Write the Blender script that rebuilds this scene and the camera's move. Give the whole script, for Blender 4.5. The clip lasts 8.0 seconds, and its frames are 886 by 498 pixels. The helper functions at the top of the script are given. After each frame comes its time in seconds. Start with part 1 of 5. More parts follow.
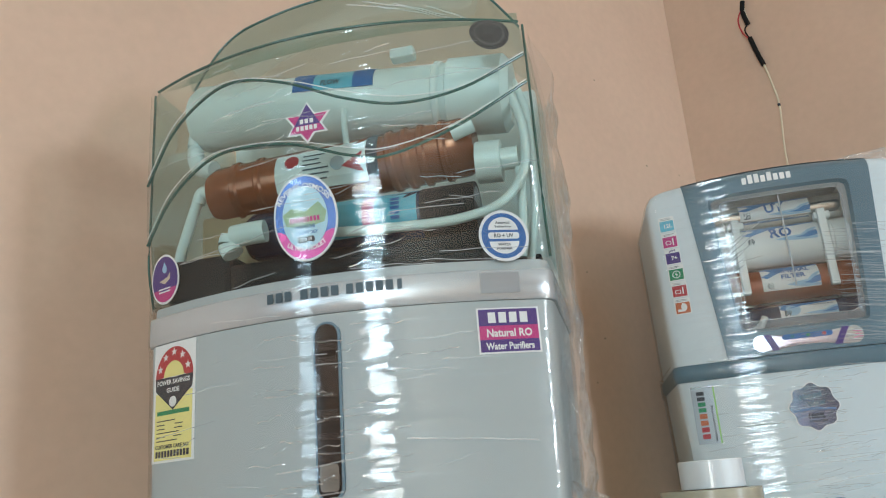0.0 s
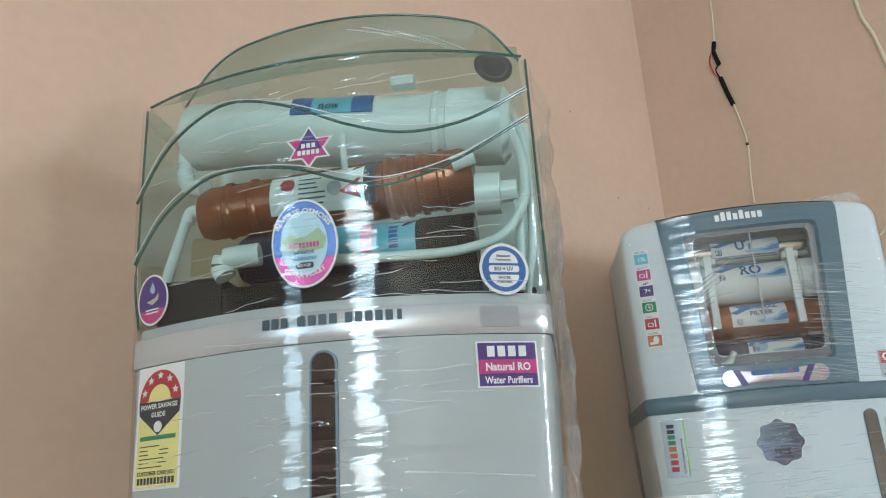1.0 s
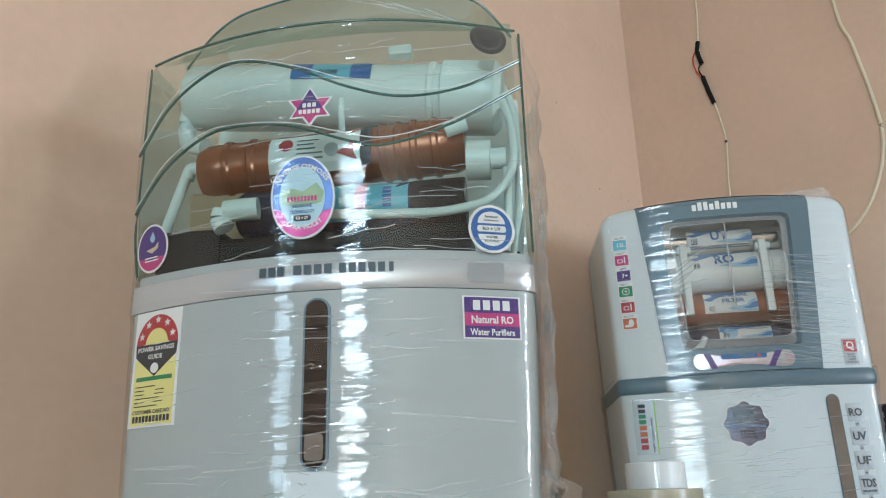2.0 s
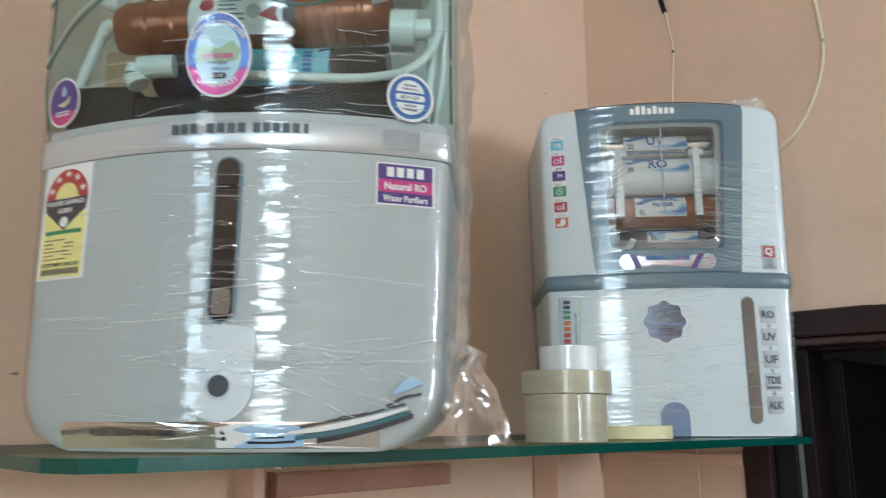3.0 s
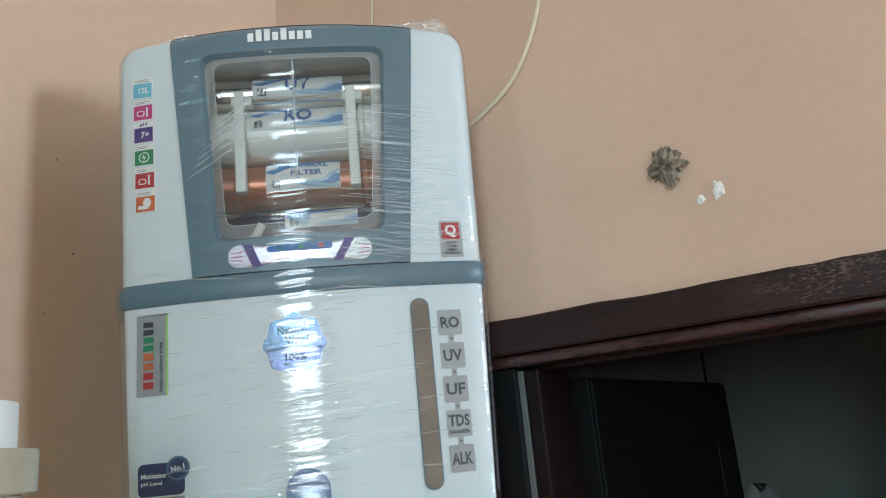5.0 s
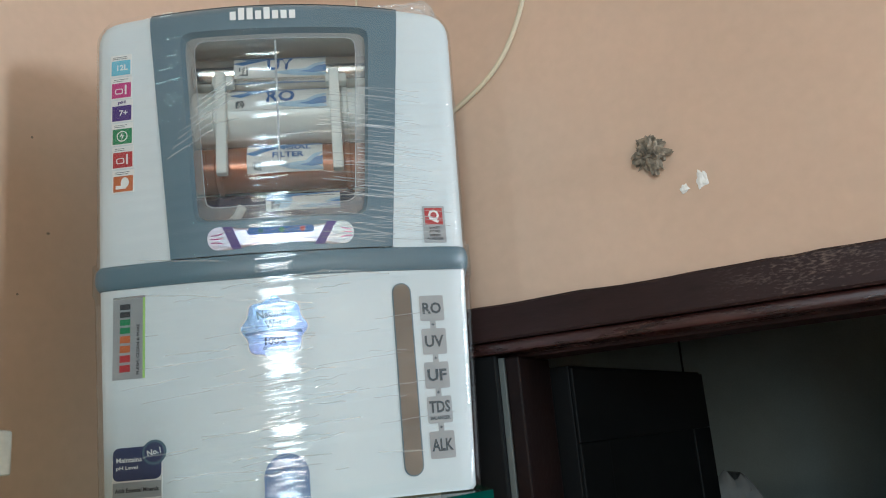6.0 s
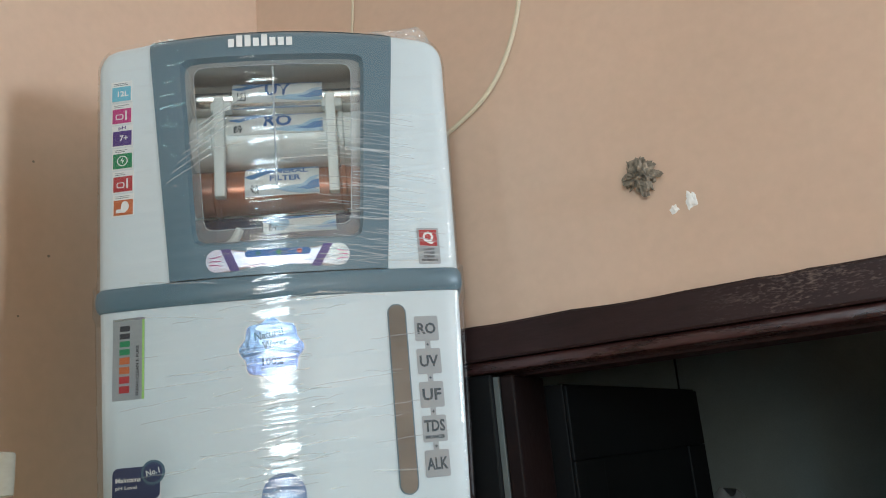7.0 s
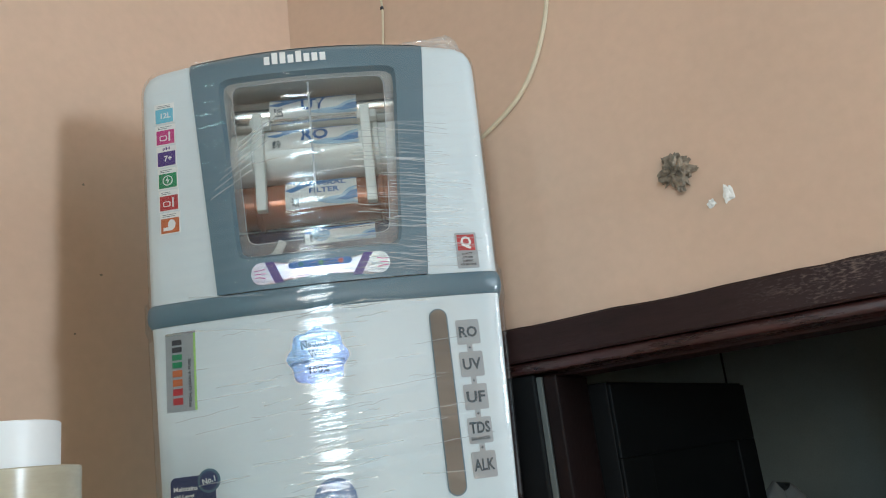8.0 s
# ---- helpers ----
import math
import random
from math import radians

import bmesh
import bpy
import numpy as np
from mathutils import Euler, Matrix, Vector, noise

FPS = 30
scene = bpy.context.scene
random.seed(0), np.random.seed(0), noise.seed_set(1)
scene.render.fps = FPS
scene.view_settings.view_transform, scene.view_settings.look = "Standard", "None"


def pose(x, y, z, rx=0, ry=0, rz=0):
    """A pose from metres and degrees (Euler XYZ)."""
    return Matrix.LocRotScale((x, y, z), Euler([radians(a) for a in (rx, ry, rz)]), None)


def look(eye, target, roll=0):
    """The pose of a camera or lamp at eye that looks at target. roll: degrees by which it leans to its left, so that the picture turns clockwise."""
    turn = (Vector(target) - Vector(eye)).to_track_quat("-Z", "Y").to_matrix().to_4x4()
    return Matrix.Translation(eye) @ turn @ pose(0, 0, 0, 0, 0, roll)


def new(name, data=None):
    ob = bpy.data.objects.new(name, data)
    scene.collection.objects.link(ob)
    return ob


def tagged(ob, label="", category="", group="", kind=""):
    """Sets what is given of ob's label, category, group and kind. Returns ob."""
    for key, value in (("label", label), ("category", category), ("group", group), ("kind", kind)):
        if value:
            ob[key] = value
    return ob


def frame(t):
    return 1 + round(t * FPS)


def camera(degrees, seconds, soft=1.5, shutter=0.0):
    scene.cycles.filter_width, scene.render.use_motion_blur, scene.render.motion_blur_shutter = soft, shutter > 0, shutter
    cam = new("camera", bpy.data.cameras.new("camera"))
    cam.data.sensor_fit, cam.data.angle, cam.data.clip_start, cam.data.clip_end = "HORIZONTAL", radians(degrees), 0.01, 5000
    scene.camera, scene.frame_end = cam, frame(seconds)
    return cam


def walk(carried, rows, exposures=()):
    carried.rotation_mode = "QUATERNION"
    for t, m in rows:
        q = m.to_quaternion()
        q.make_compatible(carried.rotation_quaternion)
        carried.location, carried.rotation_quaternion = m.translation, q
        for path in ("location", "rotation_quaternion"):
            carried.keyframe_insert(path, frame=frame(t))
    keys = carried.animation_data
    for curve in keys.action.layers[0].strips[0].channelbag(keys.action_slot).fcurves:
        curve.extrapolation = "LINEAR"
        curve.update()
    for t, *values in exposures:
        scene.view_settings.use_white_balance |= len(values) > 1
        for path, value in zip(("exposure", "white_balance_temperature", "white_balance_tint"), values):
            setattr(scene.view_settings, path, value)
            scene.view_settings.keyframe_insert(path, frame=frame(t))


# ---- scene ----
cam = camera(59.0, 8.0, soft=1.0, shutter=0.14)
PATH = [
    (0, (0.022, -0.023, 1.818), (1.107, 1.548, 2.412), -4.4),
    (0.5, (-0.025, -0.019, 1.831), (1.117, 1.502, 2.449), -3.9),
    (1, (-0.009, -0.002, 1.83), (1.166, 1.487, 2.464), -3.4),
    (1.2, (-0.008, 0.011, 1.816), (1.198, 1.461, 2.48), -3.3),
    (2.3, (-0.045, -0.016, 1.782), (1.175, 1.455, 2.371), -1.0),
    (2.5, (-0.051, -0.015, 1.775), (1.176, 1.464, 2.33), -0.4),
    (2.7, (-0.048, -0.015, 1.766), (1.199, 1.462, 2.28), 0.3),
    (2.9, (-0.026, -0.026, 1.753), (1.258, 1.439, 2.204), 0.7),
    (3, (0.0, -0.03, 1.744), (1.334, 1.398, 2.172), 0.0),
    (3.1, (0.036, -0.035, 1.753), (1.421, 1.352, 2.153), -0.6),
    (3.5, (0.246, -0.039, 1.783), (1.745, 1.233, 2.15), -2.7),
    (4, (0.439, -0.006, 1.792), (1.973, 1.199, 2.234), -4.1),
    (4.5, (0.528, -0.004, 1.795), (2.071, 1.163, 2.301), -5.4),
    (5, (0.565, 0.019, 1.774), (2.107, 1.189, 2.277), -5.5),
    (5.2, (0.579, 0.016, 1.781), (2.129, 1.192, 2.247), -5.4),
    (6.5, (0.561, 0.031, 1.771), (2.148, 1.149, 2.253), -4.8),
    (7, (0.557, 0.013, 1.775), (2.133, 1.135, 2.282), -5.3),
    (7.5, (0.548, 0.003, 1.779), (2.102, 1.147, 2.307), -5.8),
    (8, (0.547, 0.004, 1.774), (2.06, 1.202, 2.297), -6.9),
]
walk(cam, [(t, look(eye, target, roll)) for t, eye, target, roll in PATH], exposures=[(0.0, -0.07, 5680, 7), (1.2, -0.07, 5560, 6), (2.5, -0.05, 5620, 8), (3.5, 0.02, 5700, 9), (5.2, 0.03, 5560, 6), (6.5, 0.03, 5790, 9), (8.0, 0.01, 5700, 7)])

# ---- the plan ----
SHELF = 1.719          # top of the glass shelf
FLOOR = -0.16
CEIL = 2.95
CORNER = Vector((1.412, 0.988, 0))
DIR_A = Vector((-0.9976, -0.0698, 0))   # along the wall behind the shelf, away from the corner
DIR_B = Vector((0.1196, -0.9928, 0))    # along the wall with the doorway, away from the corner
ANG_A = math.degrees(math.atan2(0.0698, 0.9976))
ANG_B = math.degrees(math.atan2(DIR_B.y, DIR_B.x))

# ---- world and light ----
world = bpy.data.worlds.new("daylight")
scene.world = world
world.use_nodes = True
nt = world.node_tree
sky = nt.nodes.new("ShaderNodeTexSky")
sky.sky_type, sky.sun_disc = "NISHITA", False
sky.sun_elevation, sky.sun_rotation = radians(50), radians(150)
nt.links.new(sky.outputs[0], nt.nodes["Background"].inputs[0])
nt.nodes["Background"].inputs[1].default_value = 0.15


def window_lamp(name, eye, target, wide, high, watts, color):
    lamp = bpy.data.lights.new(name, "AREA")
    lamp.shape, lamp.size, lamp.size_y, lamp.energy, lamp.color = "RECTANGLE", wide, high, watts, color
    ob = new(name, lamp)
    ob.matrix_world = look(eye, target)
    return ob


# daylight through the south window and the two west windows; the tall one is clear at the top and hung below with two tan curtains, a slit open between them
window_lamp("south_window_light", (1.62, -2.71, 2.18), (1.52, 0.0, 2.16), 0.36, 0.50, 41, (0.88, 0.97, 1.0))
window_lamp("west_window_light", (-2.46, -1.95, 2.685), (0.0, -1.95, 2.55), 0.60, 0.53, 36, (0.74, 0.94, 1.0))
window_lamp("west_gap_light", (-2.46, -1.95, 1.945), (0.0, -1.95, 1.94), 0.10, 0.92, 9, (0.74, 0.94, 1.0))
for y in (-2.16, -1.74):
    window_lamp("west_curtain_light", (-2.46, y, 1.945), (0.0, y, 1.94), 0.30, 0.92, 11, (1.0, 0.88, 0.70))
window_lamp("west_slit_light", (-2.46, -0.325, 2.3), (0.0, -0.325, 2.25), 0.26, 1.15, 9, (0.78, 0.95, 1.0))


# ---- materials ----
def node(m, kind, **values):
    n = m.node_tree.nodes.new(kind)
    for key, value in values.items():
        n.inputs[key].default_value = value
    return n


def link(m, a, b):
    m.node_tree.links.new(a, b)


def surface(name, color, rough=0.5, metal=0.0, vary=0.08, scale=6.0, fine=120.0, bump=0.0, bump_scale=None, stretch=(1, 1, 1), coat=0.0, spec=0.5):
    """A painted or moulded surface: two sizes of colour variation, roughness variation and fine relief."""
    m = bpy.data.materials.new(name)
    m.use_nodes = True
    b = m.node_tree.nodes["Principled BSDF"]
    b.inputs["Metallic"].default_value = metal
    b.inputs["Specular IOR Level"].default_value = spec
    b.inputs["Coat Weight"].default_value = coat
    co = node(m, "ShaderNodeTexCoord")
    mp = node(m, "ShaderNodeMapping")
    mp.inputs["Scale"].default_value = stretch
    link(m, co.outputs["Object"], mp.inputs["Vector"])
    big = node(m, "ShaderNodeTexNoise", Scale=scale, Detail=5.0, Roughness=0.6)
    small = node(m, "ShaderNodeTexNoise", Scale=fine, Detail=3.0)
    for n in (big, small):
        link(m, mp.outputs[0], n.inputs["Vector"])
    add = node(m, "ShaderNodeMath")
    add.operation = "MULTIPLY_ADD"
    add.inputs[1].default_value = 0.35
    link(m, small.outputs[0], add.inputs[0])
    link(m, big.outputs[0], add.inputs[2])
    ramp = node(m, "ShaderNodeMapRange")
    ramp.inputs["From Min"].default_value, ramp.inputs["From Max"].default_value = 0.4, 0.95
    ramp.inputs["To Min"].default_value, ramp.inputs["To Max"].default_value = 1 - vary, 1 + vary
    link(m, add.outputs[0], ramp.inputs["Value"])
    mul = node(m, "ShaderNodeMix")
    mul.data_type, mul.blend_type = "RGBA", "MULTIPLY"
    mul.inputs["Factor"].default_value = 1.0
    mul.inputs["A"].default_value = (*color, 1)
    link(m, ramp.outputs[0], mul.inputs["B"])
    link(m, mul.outputs["Result"], b.inputs["Base Color"])
    r = node(m, "ShaderNodeMapRange")
    r.inputs["To Min"].default_value, r.inputs["To Max"].default_value = max(rough - 0.08, 0.02), min(rough + 0.08, 1)
    link(m, big.outputs[0], r.inputs["Value"])
    link(m, r.outputs[0], b.inputs["Roughness"])
    if bump:
        bp = node(m, "ShaderNodeBump", Strength=bump, Distance=0.002)
        src = small
        if bump_scale:
            src = node(m, "ShaderNodeTexNoise", Scale=bump_scale, Detail=6.0)
            link(m, mp.outputs[0], src.inputs["Vector"])
        link(m, src.outputs[0], bp.inputs["Height"])
        link(m, bp.outputs[0], b.inputs["Normal"])
    return m


def clear(name, tint, gloss, rough, streaks=0.0, stretch=(6, 1, 90), fres=1.45, far=0.45, haze=0.0):
    """Thin clear plastic: lets light through, tinted, with a glossy skin; streaks: strength of its pulled folds."""
    m = bpy.data.materials.new(name)
    m.use_nodes = True
    t = m.node_tree
    t.nodes.remove(t.nodes["Principled BSDF"])
    out = t.nodes["Material Output"]
    tr = node(m, "ShaderNodeBsdfTransparent", Color=(*tint, 1))
    gl = node(m, "ShaderNodeBsdfGlossy", Roughness=rough)
    fr = node(m, "ShaderNodeFresnel", IOR=fres)
    k = node(m, "ShaderNodeMath")
    k.operation = "MULTIPLY_ADD"
    k.use_clamp = True
    k.inputs[1].default_value, k.inputs[2].default_value = far, gloss
    link(m, fr.outputs[0], k.inputs[0])
    mix = node(m, "ShaderNodeMixShader")
    link(m, k.outputs[0], mix.inputs[0])
    link(m, tr.outputs[0], mix.inputs[1])
    link(m, gl.outputs[0], mix.inputs[2])
    last = mix
    if haze:
        df = node(m, "ShaderNodeBsdfDiffuse", Color=(0.88, 0.9, 0.9, 1))
        last = node(m, "ShaderNodeMixShader", Fac=haze)
        link(m, mix.outputs[0], last.inputs[1])
        link(m, df.outputs[0], last.inputs[2])
    link(m, last.outputs[0], out.inputs["Surface"])
    if streaks:
        co = node(m, "ShaderNodeTexCoord")
        last = None
        for turn, size, power in ((3, 1.0, 1.0), (-7, 0.55, 0.8), (11, 1.7, 0.55)):
            mp = node(m, "ShaderNodeMapping")
            mp.inputs["Scale"].default_value = (stretch[0] * size, stretch[1], stretch[2] * size)
            turned = node(m, "ShaderNodeVectorRotate")
            turned.rotation_type = "Y_AXIS"
            turned.inputs["Angle"].default_value = radians(turn)
            link(m, co.outputs["Object"], turned.inputs["Vector"])
            link(m, turned.outputs[0], mp.inputs["Vector"])
            n1 = node(m, "ShaderNodeTexNoise", Scale=1.0, Detail=1.5, Roughness=0.5, Distortion=0.6)
            link(m, mp.outputs[0], n1.inputs["Vector"])
            b1 = node(m, "ShaderNodeBump", Distance=0.003)
            taut = node(m, "ShaderNodeTexNoise", Scale=9.0 + turn * 0.3, Detail=2.0)
            link(m, co.outputs["Object"], taut.inputs["Vector"])
            pull = node(m, "ShaderNodeMapRange")
            pull.inputs["From Min"].default_value, pull.inputs["From Max"].default_value = 0.36, 0.64
            pull.inputs["To Min"].default_value, pull.inputs["To Max"].default_value = streaks * power * 0.35, streaks * power * 2.4
            link(m, taut.outputs[0], pull.inputs["Value"])
            link(m, pull.outputs[0], b1.inputs["Strength"])
            link(m, n1.outputs[0], b1.inputs["Height"])
            if last:
                link(m, last.outputs[0], b1.inputs["Normal"])
            last = b1
        link(m, last.outputs[0], gl.inputs["Normal"])
    return m


def foil(name, color, rough=0.25, rainbow=0.5, crinkle=0.0):
    """Metallised sticker foil whose hue drifts over its face."""
    m = bpy.data.materials.new(name)
    m.use_nodes = True
    b = m.node_tree.nodes["Principled BSDF"]
    b.inputs["Metallic"].default_value, b.inputs["Roughness"].default_value = 0.75, rough
    co = node(m, "ShaderNodeTexCoord")
    wave = node(m, "ShaderNodeTexNoise", Scale=14.0, Detail=1.0)
    link(m, co.outputs["Object"], wave.inputs["Vector"])
    hue = node(m, "ShaderNodeHueSaturation", Saturation=1.0, Value=1.0)
    hue.inputs["Color"].default_value = (*color, 1)
    rng = node(m, "ShaderNodeMapRange")
    rng.inputs["From Min"].default_value, rng.inputs["From Max"].default_value = 0.3, 0.7
    rng.inputs["To Min"].default_value, rng.inputs["To Max"].default_value = 0.5 - rainbow / 2, 0.5 + rainbow / 2
    link(m, wave.outputs[0], rng.inputs["Value"])
    link(m, rng.outputs[0], hue.inputs["Hue"])
    link(m, hue.outputs[0], b.inputs["Base Color"])
    if crinkle:
        fine = node(m, "ShaderNodeTexNoise", Scale=230.0, Detail=2.0)
        link(m, co.outputs["Object"], fine.inputs["Vector"])
        bp = node(m, "ShaderNodeBump", Strength=crinkle, Distance=0.0008)
        link(m, fine.outputs[0], bp.inputs["Height"])
        link(m, bp.outputs[0], b.inputs["Normal"])
    return m


M = dict(
    wall=surface("peach_wall_paint", (0.635, 0.462, 0.342), 0.75, vary=0.10, scale=2.2, fine=60, bump=0.25, bump_scale=35, spec=0.25),
    ceiling=surface("ceiling_paint", (0.78, 0.74, 0.68), 0.85, bump=0.1),
    floor=surface("floor_tile", (0.45, 0.42, 0.38), 0.35, scale=3),
    white=surface("white_plastic", (0.645, 0.71, 0.73), 0.5, vary=0.03, scale=8, bump=0.03, spec=0.3),
    grey_white=surface("pearl_white_plastic", (0.415, 0.458, 0.452), 0.5, vary=0.03, scale=7, bump=0.03, spec=0.3),
    slate=surface("slate_grey_plastic", (0.106, 0.18, 0.228), 0.35, vary=0.05, scale=9, bump=0.04),
    chrome=surface("brushed_silver_strip", (0.60, 0.64, 0.66), 0.24, 0.5, vary=0.08, scale=10, stretch=(1, 1, 8)),
    steel=surface("bright_steel", (0.75, 0.73, 0.70), 0.18, 1.0, vary=0.05),
    copper=surface("copper_coloured_plastic", (0.33, 0.095, 0.032), 0.22, 0.35, vary=0.15, scale=20),
    brown=surface("brown_door_polish", (0.026, 0.0115, 0.0105), 0.45, vary=0.35, scale=5, fine=50, bump=0.3, bump_scale=60, stretch=(1, 6, 6), spec=0.22),
    # the brown polish again, darkened: the inner stop's shade is in this colour
    shaded_brown=surface("shaded_door_polish", (0.013, 0.0070, 0.0065), 0.5, vary=0.3, scale=8, bump=0.2, spec=0.15),
    # moulding polish: redder, glossier and more mottled than the plain brown
    brown_gloss=surface("mottled_glossy_polish", (0.042, 0.014, 0.012), 0.28, vary=0.6, scale=14, fine=60, bump=0.3, bump_scale=50, stretch=(1, 6, 6), spec=0.6),
    navy=surface("navy_plastic", (0.012, 0.022, 0.060), 0.25, vary=0.1),
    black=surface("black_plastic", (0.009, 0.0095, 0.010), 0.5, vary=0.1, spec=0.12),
    skyblue=surface("light_blue_label", (0.16, 0.48, 0.62), 0.3, vary=0.08, scale=30),
    blue=surface("blue_print", (0.03, 0.13, 0.38), 0.4, vary=0.05),
    labelblue=surface("bright_blue_print", (0.07, 0.22, 0.50), 0.35, vary=0.06),
    paleblue=surface("pale_blue_print", (0.36, 0.55, 0.72), 0.4, vary=0.06),
    tapblue=surface("denim_blue_plastic", (0.13, 0.21, 0.38), 0.4, vary=0.06),
    navyprint=surface("navy_print", (0.035, 0.05, 0.13), 0.35, vary=0.06),
    purple=surface("purple_print", (0.065, 0.03, 0.20), 0.35, vary=0.06),
    magenta=surface("magenta_print", (0.50, 0.035, 0.20), 0.35, vary=0.06),
    red=surface("red_print", (0.42, 0.03, 0.035), 0.4, vary=0.06),
    orange=surface("orange_print", (0.50, 0.13, 0.035), 0.4, vary=0.06),
    green=surface("green_print", (0.02, 0.23, 0.09), 0.4, vary=0.06),
    lime=surface("lime_print", (0.36, 0.62, 0.16), 0.4, vary=0.06),
    teal=surface("teal_print", (0.03, 0.14, 0.17), 0.4, vary=0.06),
    yellow=surface("yellow_print", (0.78, 0.72, 0.26), 0.5, vary=0.05),
    paper=surface("white_label", (0.78, 0.79, 0.77), 0.45, vary=0.03),
    ink=surface("dark_ink", (0.03, 0.032, 0.04), 0.5, vary=0.03),
    slateink=surface("slate_ink", (0.05, 0.075, 0.09), 0.5, vary=0.03),
    silver_label=surface("silver_label", (0.38, 0.41, 0.43), 0.35, 0.4, vary=0.05, scale=20),
    water=surface("smoked_gauge_window", (0.030, 0.022, 0.018), 0.08, vary=0.5, scale=25, stretch=(0.2, 1, 1)),
    taupe=surface("taupe_gauge_window", (0.20, 0.17, 0.14), 0.15, vary=0.35, scale=22, stretch=(0.3, 1, 1)),
    tube=surface("milky_tube", (0.82, 0.84, 0.81), 0.3, vary=0.04),
    inner=surface("inner_back_plastic", (0.80, 0.81, 0.77), 0.5, vary=0.10, scale=9),
    tapebrown=surface("rolled_clear_tape", (0.42, 0.395, 0.30), 0.22, vary=0.12, scale=14, stretch=(1, 1, 5)),
    tapewhite=surface("white_tape", (0.74, 0.78, 0.79), 0.4, vary=0.04),
    tapeyellow=surface("cream_masking_tape", (0.70, 0.66, 0.38), 0.6, vary=0.06),
    cardboard=surface("cardboard_core", (0.36, 0.25, 0.14), 0.8),
    glass_edge=surface("green_glass_edge", (0.003, 0.060, 0.045), 0.25, vary=0.3, scale=6, spec=0.3),
    cream=surface("cream_cable", (0.62, 0.54, 0.38), 0.5),
    dirt=surface("rough_putty", (0.24, 0.20, 0.15), 0.9, vary=0.75, scale=90, bump=0.8),
    plaster=surface("bare_plaster", (0.80, 0.79, 0.75), 0.9, vary=0.06, scale=60, bump=0.3),
    batten=surface("painted_batten", (0.40, 0.21, 0.15), 0.6, vary=0.15, scale=12),
    batten_light=surface("pale_batten", (0.62, 0.42, 0.32), 0.6, vary=0.12, scale=12),
    batten_dark=surface("grey_gasket", (0.11, 0.125, 0.12), 0.6),
    dark_wall=surface("dim_room_paint", (0.62, 0.70, 0.66), 0.8, vary=0.15, scale=2),
    cloth=surface("white_cloth", (0.33, 0.34, 0.33), 0.9, bump=0.3),
    holo=foil("holographic_foil", (0.60, 0.58, 0.66), 0.25, 0.5),
    bluefoil=foil("blue_badge_foil", (0.095, 0.125, 0.19), 0.24, 0.10, 0.35),
    embossed=surface("dark_embossed_foil", (0.060, 0.060, 0.056), 0.35, 0.3, vary=0.3, scale=60),
    embossed_line=surface("grey_embossed_line", (0.14, 0.14, 0.135), 0.35, 0.3, vary=0.1),
    palecyan=surface("pale_cyan_print", (0.46, 0.68, 0.76), 0.35, vary=0.12, scale=40),
    sage=surface("sage_green_print", (0.34, 0.50, 0.30), 0.4, vary=0.15, scale=60),
    rimblue=surface("bright_blue_foil_print", (0.10, 0.20, 0.50), 0.25, 0.3, vary=0.25, scale=30),
    rimpink=surface("bright_pink_foil_print", (0.62, 0.10, 0.34), 0.25, 0.3, vary=0.2, scale=30),
    coverfilm=clear("green_tinted_clear_cover", (0.79, 0.90, 0.88), 0.0, 0.05, 0.0, far=0.3),
    pane=clear("clear_window_pane", (0.93, 0.95, 0.94), 0.04, 0.04),
    film=clear("stretch_film", (0.98, 0.985, 0.985), 0.046, 0.020, 0.17, stretch=(10, 1, 130), haze=0.008, far=0.26),
    film_tight=clear("tight_stretch_film", (0.985, 0.99, 0.99), 0.050, 0.020, 0.16, stretch=(9, 1, 145), haze=0.008, far=0.28),
    bevel=clear("hazy_moulded_bevel", (0.86, 0.88, 0.86), 0.10, 0.12, haze=0.22),
    fold=clear("pinched_film", (0.97, 0.98, 0.98), 0.20, 0.08, 0.3, stretch=(9, 1, 160), haze=0.18),
    loose=clear("loose_rippled_film", (0.97, 0.98, 0.98), 0.085, 0.05, 0.35, stretch=(40, 40, 60), haze=0.05, far=0.4),
    # extra glossy, whitened film for the added glint ridges
    glint=clear("glossy_film_glint", (0.97, 0.98, 0.98), 0.38, 0.06, haze=0.14),
    crease=clear("white_film_crease", (0.95, 0.97, 0.97), 0.25, 0.10, 0.3, stretch=(9, 1, 160), haze=0.42),
    shelfglass=clear("shelf_glass", (0.80, 0.92, 0.87), 0.02, 0.02),
    ridge=surface("dark_green_ridge", (0.045, 0.115, 0.092), 0.2),
)


